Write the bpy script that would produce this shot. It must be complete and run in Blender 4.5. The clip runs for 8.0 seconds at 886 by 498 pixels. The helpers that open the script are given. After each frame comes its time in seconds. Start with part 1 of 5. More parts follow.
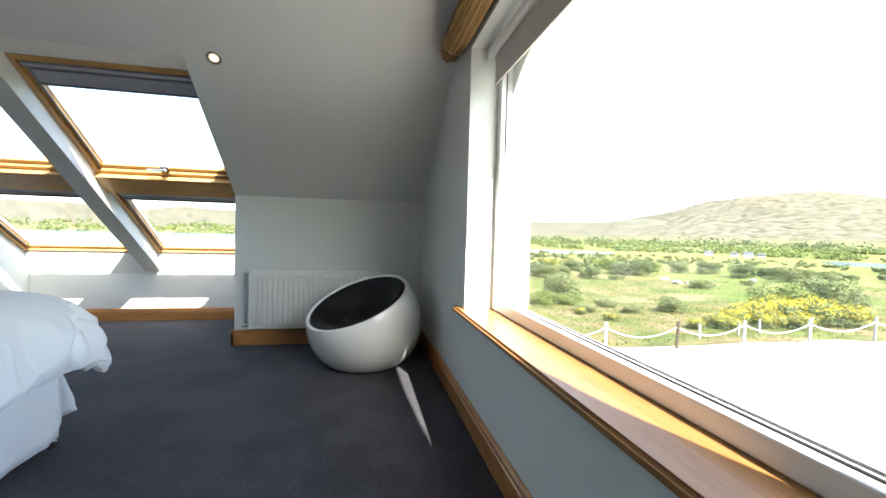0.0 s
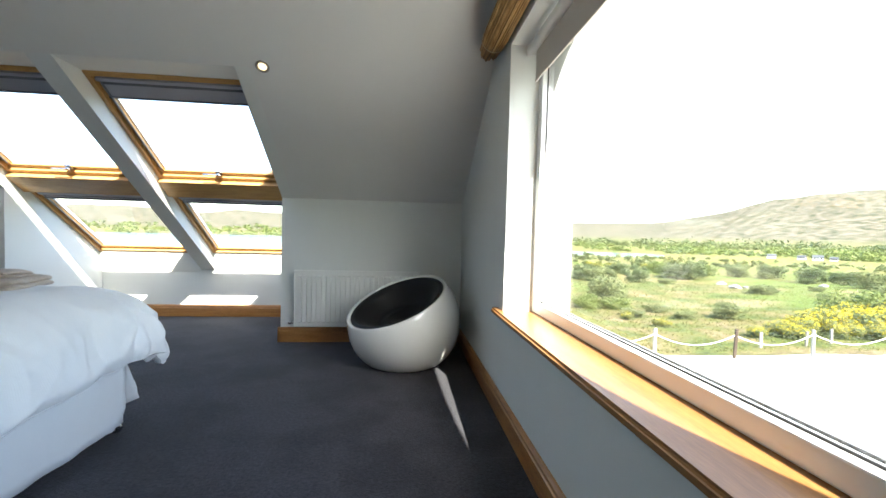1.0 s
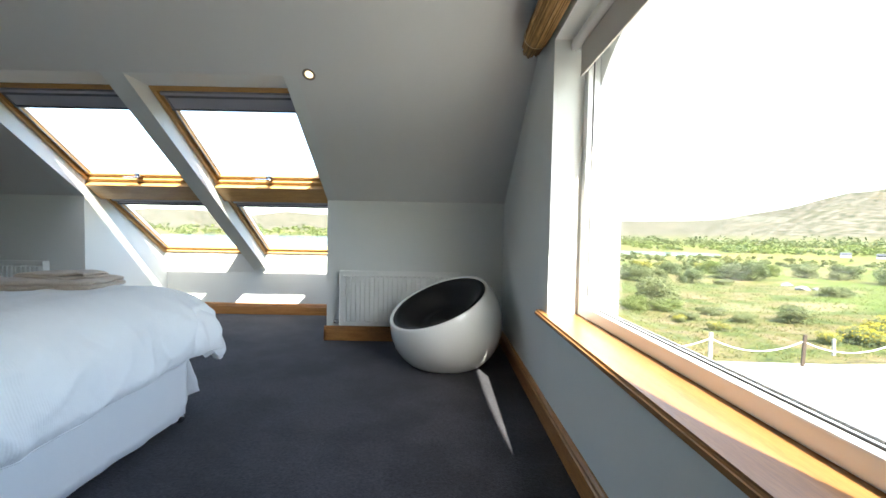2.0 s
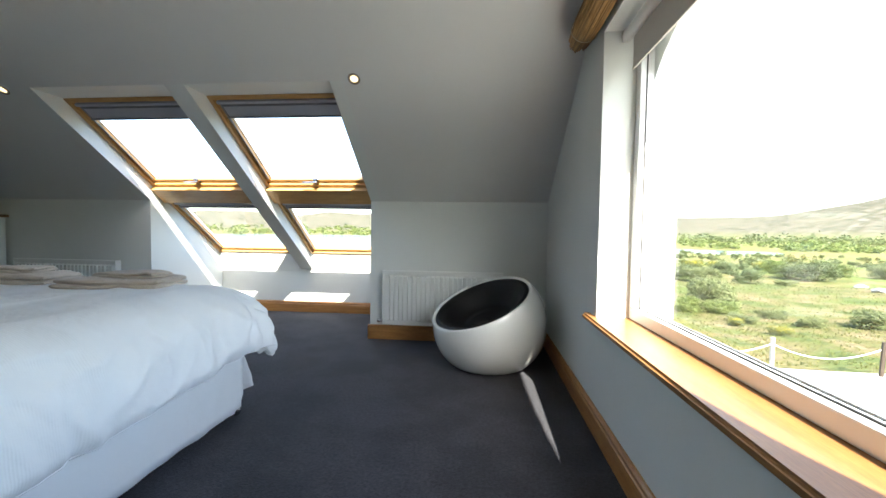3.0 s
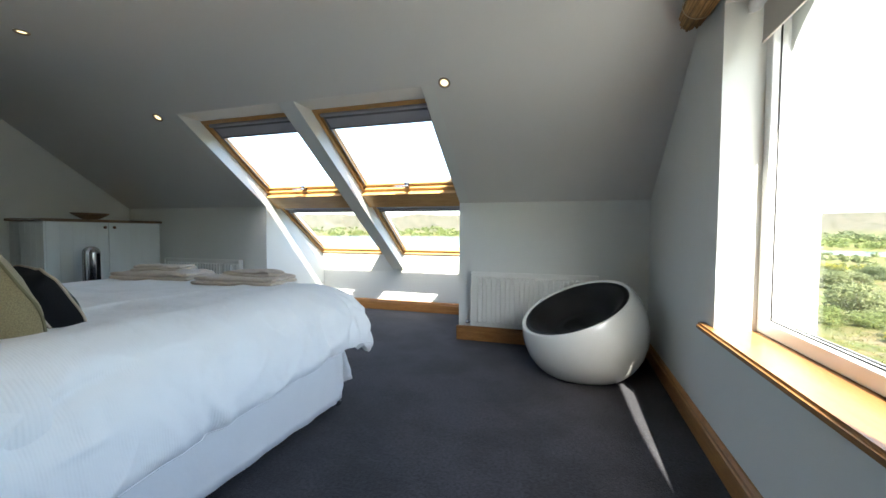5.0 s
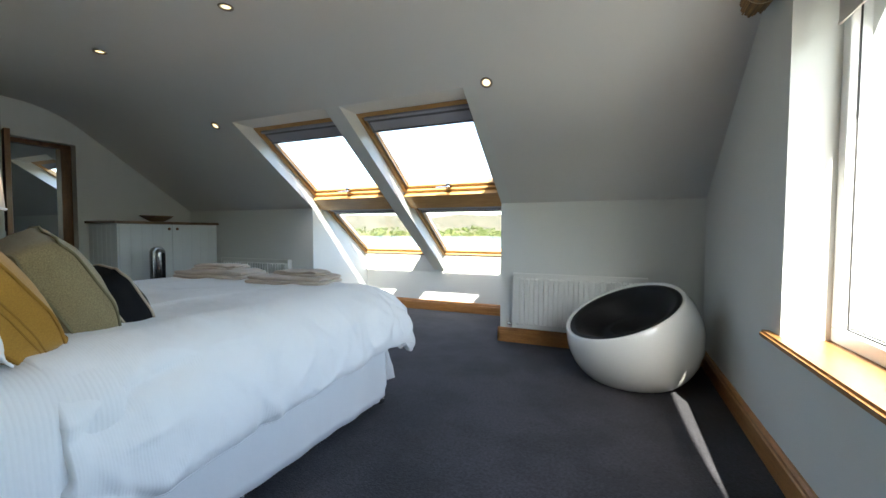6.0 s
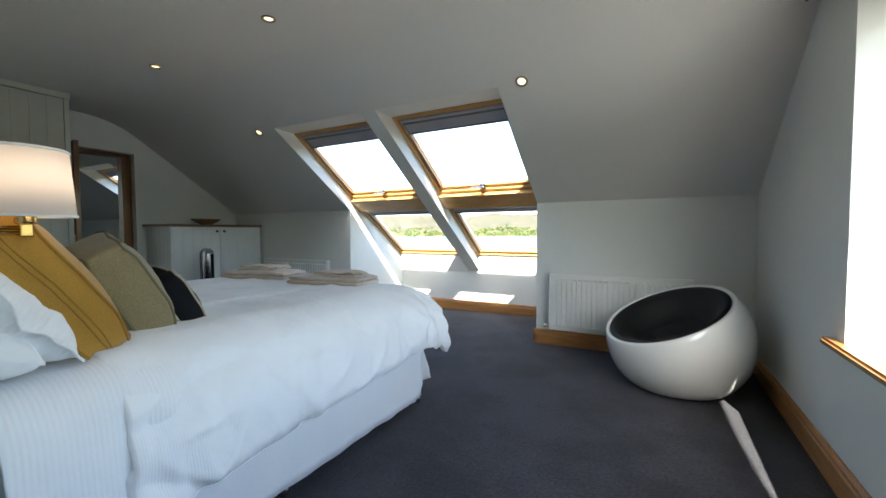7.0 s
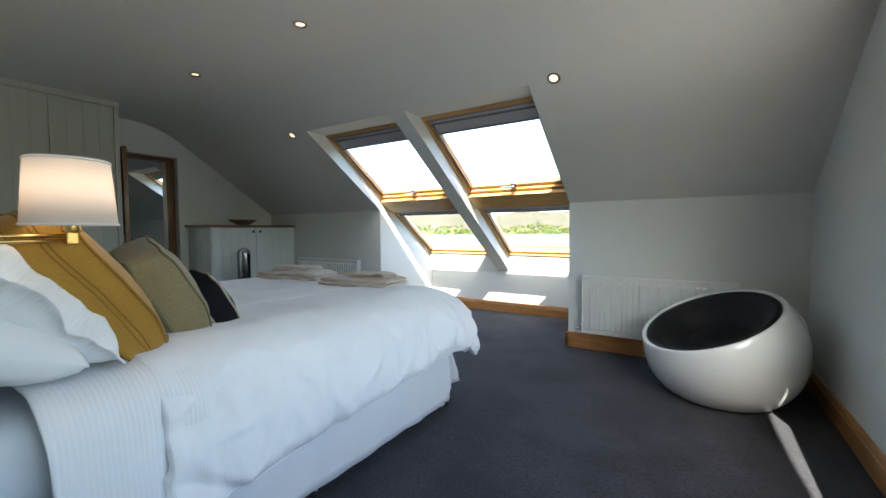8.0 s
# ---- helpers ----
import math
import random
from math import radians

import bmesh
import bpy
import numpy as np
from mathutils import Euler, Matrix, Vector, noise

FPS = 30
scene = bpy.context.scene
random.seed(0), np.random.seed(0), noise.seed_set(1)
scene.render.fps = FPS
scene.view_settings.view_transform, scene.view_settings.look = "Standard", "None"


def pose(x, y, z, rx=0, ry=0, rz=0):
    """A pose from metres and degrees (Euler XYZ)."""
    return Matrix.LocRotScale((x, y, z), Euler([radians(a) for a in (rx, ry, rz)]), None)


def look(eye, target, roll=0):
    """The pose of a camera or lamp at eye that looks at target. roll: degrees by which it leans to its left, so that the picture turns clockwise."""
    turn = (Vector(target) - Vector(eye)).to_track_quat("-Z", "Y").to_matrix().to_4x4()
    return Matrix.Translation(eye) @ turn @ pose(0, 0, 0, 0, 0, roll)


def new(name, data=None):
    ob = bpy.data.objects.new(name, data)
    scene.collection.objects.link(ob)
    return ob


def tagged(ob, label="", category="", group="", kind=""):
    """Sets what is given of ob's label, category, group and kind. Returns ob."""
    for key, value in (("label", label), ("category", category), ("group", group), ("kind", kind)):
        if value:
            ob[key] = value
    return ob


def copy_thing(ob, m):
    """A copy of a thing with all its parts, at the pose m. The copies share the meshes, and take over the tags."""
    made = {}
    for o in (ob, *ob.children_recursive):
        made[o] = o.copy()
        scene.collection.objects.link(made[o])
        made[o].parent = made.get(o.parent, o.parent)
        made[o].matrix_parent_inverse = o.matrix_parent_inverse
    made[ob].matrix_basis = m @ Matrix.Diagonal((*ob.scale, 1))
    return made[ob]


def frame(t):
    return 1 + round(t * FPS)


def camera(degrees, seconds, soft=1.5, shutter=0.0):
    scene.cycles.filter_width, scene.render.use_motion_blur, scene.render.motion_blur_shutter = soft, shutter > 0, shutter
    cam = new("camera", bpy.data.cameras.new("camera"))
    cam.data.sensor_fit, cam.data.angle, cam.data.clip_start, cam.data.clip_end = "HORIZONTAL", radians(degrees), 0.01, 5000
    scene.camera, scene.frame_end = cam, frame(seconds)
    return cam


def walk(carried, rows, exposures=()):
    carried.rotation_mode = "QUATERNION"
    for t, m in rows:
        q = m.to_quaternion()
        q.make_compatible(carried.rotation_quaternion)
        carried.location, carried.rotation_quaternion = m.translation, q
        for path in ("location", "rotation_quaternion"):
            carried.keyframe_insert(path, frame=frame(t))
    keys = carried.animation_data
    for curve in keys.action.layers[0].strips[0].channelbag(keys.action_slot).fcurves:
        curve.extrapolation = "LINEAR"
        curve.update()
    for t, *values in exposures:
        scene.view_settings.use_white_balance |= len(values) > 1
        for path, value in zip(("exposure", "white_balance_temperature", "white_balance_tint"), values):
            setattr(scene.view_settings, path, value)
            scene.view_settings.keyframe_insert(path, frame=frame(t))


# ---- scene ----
cam = camera(96.0, 8.0)
PATH = [
    (0, (-0.632, -4.049, 1.085), (-0.223, -2.093, 1.017), 1.5),
    (0.5, (-0.624, -4.038, 1.079), (-0.312, -2.063, 1.015), 1.6),
    (1, (-0.615, -4.032, 1.078), (-0.406, -2.044, 1.013), 1.5),
    (1.5, (-0.615, -4.026, 1.08), (-0.511, -2.03, 1.013), 1.3),
    (3, (-0.654, -4.006, 1.1), (-0.841, -2.017, 1.019), 0.8),
    (3.5, (-0.658, -3.997, 1.099), (-0.955, -2.02, 1.02), 0.8),
    (4, (-0.667, -3.989, 1.101), (-1.069, -2.032, 1.021), 0.8),
    (4.5, (-0.681, -3.985, 1.102), (-1.184, -2.051, 1.021), 0.5),
    (6, (-0.704, -3.984, 1.11), (-1.495, -2.149, 1.028), 0.2),
    (6.5, (-0.708, -3.992, 1.111), (-1.581, -2.194, 1.03), -0.0),
    (7, (-0.71, -3.99, 1.119), (-1.654, -2.229, 1.036), -0.2),
    (7.5, (-0.716, -3.974, 1.132), (-1.725, -2.249, 1.045), -0.2),
    (8, (-0.719, -3.961, 1.144), (-1.792, -2.276, 1.052), -0.3),
]
EXPOSURE = 3.10
walk(cam, [(t, look(eye, target, roll)) for t, eye, target, roll in PATH],
     [(0.0, EXPOSURE, 6700, 5), (8.0, EXPOSURE, 6700, 5)])

# ---- light ----
AZ, EL = radians(18.6), radians(45)
SUN = Vector((math.sin(AZ) * math.cos(EL), -math.cos(AZ) * math.cos(EL), math.sin(EL)))
world = bpy.data.worlds.new("sky")
scene.world = world
world.use_nodes = True
wn = world.node_tree
sky = wn.nodes.new("ShaderNodeTexSky")
sky.sky_type = 'NISHITA'
sky.sun_disc = False
sky.sun_elevation = EL
sky.sun_rotation = math.pi - AZ
sky.air_density, sky.dust_density, sky.ozone_density = 1.0, 2.0, 1.0
wn.nodes["Background"].inputs[1].default_value = 0.15
wn.links.new(sky.outputs[0], wn.nodes["Background"].inputs[0])
sun_data = bpy.data.lights.new("sun", 'SUN')
sun_data.energy, sun_data.angle, sun_data.color = 3.0, radians(0.55), (1.0, 0.95, 0.87)
sun_lamp = new("sun", sun_data)
sun_lamp.matrix_world = look(SUN * 40, (0, 0, 0))


# ---- materials ----
def material(name, colour, rough=0.6, second=None, scale=6.0, mix=0.5, bump=0.0, bump_scale=60.0, metal=0.0,
             stretch=(1, 1, 1), coat=0.0, sheen=0.0, spec=0.5, vary=0.0, fine=None):
    """Two-tone noise paint with fine relief, in metres."""
    m = bpy.data.materials.new(name)
    m.use_nodes = True
    nt = m.node_tree
    b = nt.nodes["Principled BSDF"]
    b.inputs["Roughness"].default_value = rough
    b.inputs["Metallic"].default_value = metal
    b.inputs["Coat Weight"].default_value = coat
    b.inputs["Coat Roughness"].default_value = 0.06
    b.inputs["Sheen Weight"].default_value = sheen
    b.inputs["Specular IOR Level"].default_value = spec
    co = nt.nodes.new("ShaderNodeTexCoord")
    mp = nt.nodes.new("ShaderNodeMapping")
    mp.inputs["Scale"].default_value = stretch
    nt.links.new(co.outputs["Object"], mp.inputs["Vector"])
    n1 = nt.nodes.new("ShaderNodeTexNoise")
    n1.inputs["Scale"].default_value = scale
    n1.inputs["Detail"].default_value = 6.0
    n1.inputs["Roughness"].default_value = 0.62
    nt.links.new(mp.outputs[0], n1.inputs["Vector"])
    ramp = nt.nodes.new("ShaderNodeValToRGB")
    lo, hi = 0.5 - 0.28 * (1.1 - mix), 0.5 + 0.28 * (1.1 - mix)
    ramp.color_ramp.elements[0].position, ramp.color_ramp.elements[1].position = lo, hi
    c2 = second or tuple(c * 0.94 for c in colour)
    ramp.color_ramp.elements[0].color = (*c2, 1)
    ramp.color_ramp.elements[1].color = (*colour, 1)
    nt.links.new(n1.outputs["Fac"], ramp.inputs[0])
    out = ramp.outputs[0]
    if vary:
        info = nt.nodes.new("ShaderNodeObjectInfo")
        hsv = nt.nodes.new("ShaderNodeHueSaturation")
        mr = nt.nodes.new("ShaderNodeMapRange")
        mr.inputs["To Min"].default_value, mr.inputs["To Max"].default_value = 1 - vary, 1 + vary
        nt.links.new(info.outputs["Random"], mr.inputs["Value"])
        nt.links.new(mr.outputs[0], hsv.inputs["Value"])
        nt.links.new(out, hsv.inputs["Color"])
        out = hsv.outputs[0]
    if fine:
        n3 = nt.nodes.new("ShaderNodeTexNoise")
        n3.inputs["Scale"].default_value = fine[0]
        n3.inputs["Detail"].default_value = 3.0
        nt.links.new(mp.outputs[0], n3.inputs["Vector"])
        r3 = nt.nodes.new("ShaderNodeMapRange")
        r3.inputs["From Min"].default_value, r3.inputs["From Max"].default_value = 0.3, 0.7
        r3.inputs["To Min"].default_value, r3.inputs["To Max"].default_value = 1 - fine[1], 1 + fine[1]
        nt.links.new(n3.outputs["Fac"], r3.inputs["Value"])
        h3 = nt.nodes.new("ShaderNodeHueSaturation")
        nt.links.new(r3.outputs[0], h3.inputs["Value"])
        nt.links.new(out, h3.inputs["Color"])
        out = h3.outputs[0]
    nt.links.new(out, b.inputs["Base Color"])
    if bump:
        n2 = nt.nodes.new("ShaderNodeTexNoise")
        n2.inputs["Scale"].default_value = bump_scale
        n2.inputs["Detail"].default_value = 4.0
        nt.links.new(mp.outputs[0], n2.inputs["Vector"])
        bp = nt.nodes.new("ShaderNodeBump")
        bp.inputs["Strength"].default_value = bump
        bp.inputs["Distance"].default_value = 0.004
        nt.links.new(n2.outputs["Fac"], bp.inputs["Height"])
        nt.links.new(bp.outputs[0], b.inputs["Normal"])
    return m


def glass(name, haze=0.02):
    m = bpy.data.materials.new(name)
    m.use_nodes = True
    nt = m.node_tree
    nt.nodes.remove(nt.nodes["Principled BSDF"])
    tr = nt.nodes.new("ShaderNodeBsdfTransparent")
    tr.inputs[0].default_value = (0.96, 0.97, 0.97, 1)
    gl = nt.nodes.new("ShaderNodeBsdfGlossy")
    gl.inputs["Roughness"].default_value = 0.02
    mx = nt.nodes.new("ShaderNodeMixShader")
    lw = nt.nodes.new("ShaderNodeLayerWeight")
    lw.inputs[0].default_value = 0.5
    pw = nt.nodes.new("ShaderNodeMath")
    pw.operation = 'POWER'
    pw.inputs[1].default_value = 4.5
    nt.links.new(lw.outputs["Facing"], pw.inputs[0])
    ma = nt.nodes.new("ShaderNodeMath")
    ma.operation = 'MULTIPLY_ADD'
    ma.inputs[1].default_value, ma.inputs[2].default_value = 0.55, 0.025
    nt.links.new(pw.outputs[0], ma.inputs[0])
    nt.links.new(ma.outputs[0], mx.inputs[0])
    nt.links.new(tr.outputs[0], mx.inputs[1])
    nt.links.new(gl.outputs[0], mx.inputs[2])
    # a little white diffuse in the pane stands in for haze and glare
    df = nt.nodes.new("ShaderNodeBsdfDiffuse")
    df.inputs[0].default_value = (0.8, 0.8, 0.78, 1)
    hazed = nt.nodes.new("ShaderNodeMixShader")
    hazed.inputs[0].default_value = haze
    nt.links.new(mx.outputs[0], hazed.inputs[1])
    nt.links.new(df.outputs[0], hazed.inputs[2])
    nt.links.new(hazed.outputs[0], nt.nodes["Material Output"].inputs[0])
    return m


def glowing(name, colour, strength):
    m = bpy.data.materials.new(name)
    m.use_nodes = True
    b = m.node_tree.nodes["Principled BSDF"]
    b.inputs["Base Color"].default_value = (0.8, 0.8, 0.8, 1)
    b.inputs["Emission Color"].default_value = (*colour, 1)
    b.inputs["Emission Strength"].default_value = strength
    return m


def ribbed(name, colour, pitch, axis, strength=0.35, rumple=0.5):
    """Woven cloth with fine parallel ribs."""
    m = material(name, colour, rough=0.85, scale=3, mix=0.2, sheen=0.1)
    nt = m.node_tree
    b = nt.nodes["Principled BSDF"]
    co = nt.nodes.new("ShaderNodeTexCoord")
    w = nt.nodes.new("ShaderNodeTexWave")
    w.bands_direction = axis
    w.inputs["Scale"].default_value = 0.314 / pitch
    w.inputs["Distortion"].default_value = 0.6
    w.inputs["Detail Scale"].default_value = 3.0
    nt.links.new(co.outputs["Object"], w.inputs["Vector"])
    n = nt.nodes.new("ShaderNodeTexNoise")
    n.inputs["Scale"].default_value = 9.0
    n.inputs["Detail"].default_value = 5.0
    nt.links.new(co.outputs["Object"], n.inputs["Vector"])
    b1 = nt.nodes.new("ShaderNodeBump")
    b1.inputs["Strength"].default_value = rumple
    b1.inputs["Distance"].default_value = 0.012
    nt.links.new(n.outputs["Fac"], b1.inputs["Height"])
    b2 = nt.nodes.new("ShaderNodeBump")
    b2.inputs["Strength"].default_value = strength
    b2.inputs["Distance"].default_value = 0.003
    nt.links.new(w.outputs["Fac"], b2.inputs["Height"])
    nt.links.new(b1.outputs[0], b2.inputs["Normal"])
    nt.links.new(b2.outputs[0], b.inputs["Normal"])
    return m


PAINT = material("wall_paint", (0.715, 0.735, 0.715), 0.75, (0.68, 0.70, 0.68), 1.3, 0.2, 0.06, 90)
CEIL = material("ceiling_paint", (0.72, 0.72, 0.70), 0.8, (0.685, 0.685, 0.665), 0.9, 0.2, 0.06, 70)
CARPET = material("slate_carpet", (0.041, 0.040, 0.050), 0.95, (0.024, 0.024, 0.031), 1.9, 0.8, 1.0, 120, sheen=0.05, fine=(62, 0.38))
SILLOAK = material("sill_oak", (0.30, 0.150, 0.052), 0.42, (0.235, 0.112, 0.036), 4, 0.5, 0.06, 60, stretch=(9, 0.8, 9), coat=0.12, spec=0.3, fine=(36, 0.14))
OAK = material("varnished_oak", (0.46, 0.225, 0.075), 0.38, (0.34, 0.15, 0.045), 5, 0.55, 0.12, 60, stretch=(8, 0.9, 8), coat=0.25, fine=(40, 0.16))
OAK_X = material("varnished_oak_x", (0.44, 0.21, 0.068), 0.38, (0.32, 0.14, 0.042), 5, 0.55, 0.12, 60, stretch=(0.9, 8, 8), coat=0.25, fine=(40, 0.16))
PINE = material("varnished_pine", (0.57, 0.335, 0.125), 0.34, (0.46, 0.25, 0.08), 4, 0.5, 0.06, 40, stretch=(1.2, 9, 9), coat=0.3, fine=(30, 0.12))
PINE_V = material("varnished_pine_upright", (0.55, 0.32, 0.12), 0.34, (0.44, 0.235, 0.075), 4, 0.5, 0.06, 40, stretch=(9, 1.2, 9), coat=0.3, fine=(30, 0.12))
DARKOAK = material("dark_oak", (0.20, 0.095, 0.035), 0.4, (0.13, 0.058, 0.02), 5, 0.5, 0.1, 60, stretch=(8, 8, 0.8), coat=0.2, fine=(40, 0.2))
UPVC = material("white_upvc", (0.8, 0.8, 0.8), 0.3, scale=2, mix=0.1)
GASKET = material("black_gasket", (0.012, 0.012, 0.012), 0.6)
BRUSH = material("grey_spacer", (0.2, 0.2, 0.2), 0.5)
# the number is the share of painted white haze
GLASS = glass("window_glass", 0.03)
ROOFGLASS = glass("hazy_roof_glass", 0.045)
BLIND = material("blind_fabric", (0.60, 0.57, 0.52), 0.85, (0.56, 0.53, 0.48), 3, 0.3, 0.2, 500)
DARKBLIND = material("dark_blind", (0.16, 0.16, 0.175), 0.7, (0.13, 0.13, 0.145), 4, 0.3, 0.1, 300)
GREYBLIND = material("grey_blind", (0.40, 0.40, 0.45), 0.8, (0.36, 0.36, 0.41), 3, 0.3, 0.1, 300)
REED = material("reed", (0.58, 0.35, 0.13), 0.7, (0.34, 0.18, 0.06), 14, 0.6, 0.3, 200, stretch=(6, 0.6, 6), vary=0.3)
_nt = REED.node_tree
_g = _nt.nodes.new("ShaderNodeNewGeometry")
_r = _nt.nodes.new("ShaderNodeMapRange")
_r.inputs["To Min"].default_value, _r.inputs["To Max"].default_value = 0.45, 1.35
_h = _nt.nodes.new("ShaderNodeHueSaturation")
_b = _nt.nodes["Principled BSDF"]
_nt.links.new(_b.inputs["Base Color"].links[0].from_socket, _h.inputs["Color"])
_nt.links.new(_g.outputs["Random Per Island"], _r.inputs["Value"])
_nt.links.new(_r.outputs[0], _h.inputs["Value"])
_nt.links.new(_h.outputs[0], _b.inputs["Base Color"])
CORD = material("jute_cord", (0.55, 0.45, 0.3), 0.8)
ENAMEL = material("white_enamel", (0.80, 0.81, 0.79), 0.35, scale=2, mix=0.1)
NICKEL = material("satin_nickel", (0.36, 0.32, 0.26), 0.42, metal=0.8)
CHROME = material("chrome", (0.75, 0.75, 0.75), 0.15, metal=1.0)
BRASS = material("brass", (0.62, 0.42, 0.16), 0.22, (0.55, 0.36, 0.13), 8, 0.3, metal=1.0)
LINEN = ribbed("white_bedlinen", (0.92, 0.915, 0.92), 0.013, 'Y', 0.32)
QUILT = ribbed("white_duvet_cotton", (0.94, 0.935, 0.94), 0.0085, 'Y', 0.13, 0.75)
SHEET = material("white_cotton", (0.89, 0.89, 0.89), 0.85, (0.86, 0.86, 0.87), 4, 0.3, 0.5, 14, sheen=0.2)
MATTRESS = material("mattress_cloth", (0.72, 0.75, 0.78), 0.85, scale=5, mix=0.2, bump=0.3, bump_scale=30)
TOWEL = material("beige_towel", (0.62, 0.52, 0.43), 0.95, (0.55, 0.45, 0.37), 5, 0.4, 0.8, 350, sheen=0.3, fine=(200, 0.15))
MUSTARD = material("mustard_cotton", (0.46, 0.245, 0.035), 0.9, (0.38, 0.19, 0.024), 5, 0.3, 0.4, 300, sheen=0.2, fine=(240, 0.1))
MUSTARD_D = material("mustard_piping", (0.33, 0.165, 0.022), 0.9)
OLIVE = material("olive_linen", (0.29, 0.235, 0.125), 0.92, (0.24, 0.19, 0.10), 5, 0.3, 0.6, 280, sheen=0.2, fine=(260, 0.22))
OLIVE_D = material("olive_piping", (0.18, 0.155, 0.085), 0.9)
BLACK = material("black_cotton", (0.010, 0.010, 0.012), 0.95, scale=4, bump=0.3, bump_scale=250, spec=0.2)
CREAM = material("cream_piping", (0.5, 0.42, 0.33), 0.85)
GLOSSWHITE = material("white_gelcoat", (0.82, 0.83, 0.80), 0.08, (0.80, 0.81, 0.78), 2, 0.1, coat=1.0)
LEATHER = material("black_leather", (0.009, 0.009, 0.010), 0.58, (0.004, 0.004, 0.0045), 6, 0.4, 0.2, 140, spec=0.35)
PAINTWOOD = material("painted_board", (0.72, 0.76, 0.76), 0.5, (0.68, 0.72, 0.72), 3, 0.2, 0.08, 60, stretch=(4, 4, 0.6), vary=0.02)
PAINTGREY = material("painted_wardrobe_board", (0.46, 0.48, 0.43), 0.55, (0.42, 0.44, 0.39), 3, 0.2, 0.08, 60, stretch=(4, 4, 0.6), vary=0.03)
SILVER = material("silver_plastic", (0.45, 0.45, 0.46), 0.25, metal=0.9)
BOWLWOOD = material("turned_wood", (0.24, 0.15, 0.085), 0.5, (0.15, 0.09, 0.045), 9, 0.5, 0.1, 50, stretch=(1, 4, 4))
SHADE = bpy.data.materials.new("lamp_shade_linen")
SHADE.use_nodes = True
_b = SHADE.node_tree.nodes["Principled BSDF"]
_b.inputs["Base Color"].default_value = (0.78, 0.75, 0.72, 1)
_b.inputs["Roughness"].default_value = 0.9
_t = SHADE.node_tree.nodes.new("ShaderNodeBsdfTranslucent")
_t.inputs[0].default_value = (0.86, 0.79, 0.73, 1)
_m = SHADE.node_tree.nodes.new("ShaderNodeMixShader")
_m.inputs[0].default_value = 0.6
SHADE.node_tree.links.new(_b.outputs[0], _m.inputs[1])
SHADE.node_tree.links.new(_t.outputs[0], _m.inputs[2])
SHADE.node_tree.links.new(_m.outputs[0], SHADE.node_tree.nodes["Material Output"].inputs[0])
BULB = glowing("warm_bulb", (1.0, 0.86, 0.73), 1.9)
SPOT = glowing("downlight_lens", (1.0, 0.74, 0.40), 0.30)
RENDERWALL = material("white_render", (0.78, 0.77, 0.74), 0.85, (0.7, 0.69, 0.66), 2, 0.4, 0.4, 80)
SLATE = material("roof_slate", (0.07, 0.075, 0.085), 0.6, (0.045, 0.05, 0.058), 6, 0.5, 0.3, 20)
GRAVEL = material("pale_gravel", (0.44, 0.42, 0.38), 0.95, (0.33, 0.31, 0.27), 0.7, 0.4, 0.9, 40, fine=(16, 0.3))
GREYPOST = material("weathered_post", (0.30, 0.28, 0.25), 0.85, (0.2, 0.185, 0.16), 6, 0.5, 0.3, 40, stretch=(6, 6, 0.8), vary=0.4)
DARKPOST = material("dark_post", (0.055, 0.036, 0.022), 0.85, (0.035, 0.022, 0.014), 6, 0.5, 0.3, 40, stretch=(6, 6, 0.8))
ROPE = material("white_rope", (0.62, 0.60, 0.54), 0.85, scale=30, bump=0.4, bump_scale=90)
ROCK = material("pale_rock", (0.30, 0.29, 0.26), 0.9, (0.18, 0.17, 0.155), 2, 0.6, 0.6, 12)


# ---- mesh helpers ----
def box(bm, x0, x1, y0, y1, z0, z1, bevel=0.0, m=None):
    b = bmesh.new()
    bmesh.ops.create_cube(b, size=1.0)
    for v in b.verts:
        v.co = Vector((x0 + (v.co.x + 0.5) * (x1 - x0), y0 + (v.co.y + 0.5) * (y1 - y0), z0 + (v.co.z + 0.5) * (z1 - z0)))
    if bevel:
        bmesh.ops.bevel(b, geom=list(b.edges), offset=bevel, segments=2, affect='EDGES', profile=0.6)
    join(bm, b, m)


def join(bm, b, m=None):
    idx = []
    for v in b.verts:
        idx.append(bm.verts.new(m @ v.co if m else v.co))
    b.verts.index_update()
    for f in b.faces:
        try:
            nf = bm.faces.new([idx[v.index] for v in f.verts])
            nf.smooth = f.smooth
        except ValueError:
            pass
    b.free()


def prism(bm, pts, axis, a, b, m=None):
    """A polygon drawn out along one axis; pts in the two others, in order."""
    def at(p, t):
        v = {'x': (t, p[0], p[1]), 'y': (p[0], t, p[1]), 'z': (p[0], p[1], t)}[axis]
        return m @ Vector(v) if m else Vector(v)
    lo = [bm.verts.new(at(p, a)) for p in pts]
    hi = [bm.verts.new(at(p, b)) for p in pts]
    n = len(pts)
    fs = [bm.faces.new(lo[::-1]), bm.faces.new(hi)]
    for i in range(n):
        fs.append(bm.faces.new((lo[i], lo[(i + 1) % n], hi[(i + 1) % n], hi[i])))
    bmesh.ops.recalc_face_normals(bm, faces=fs)


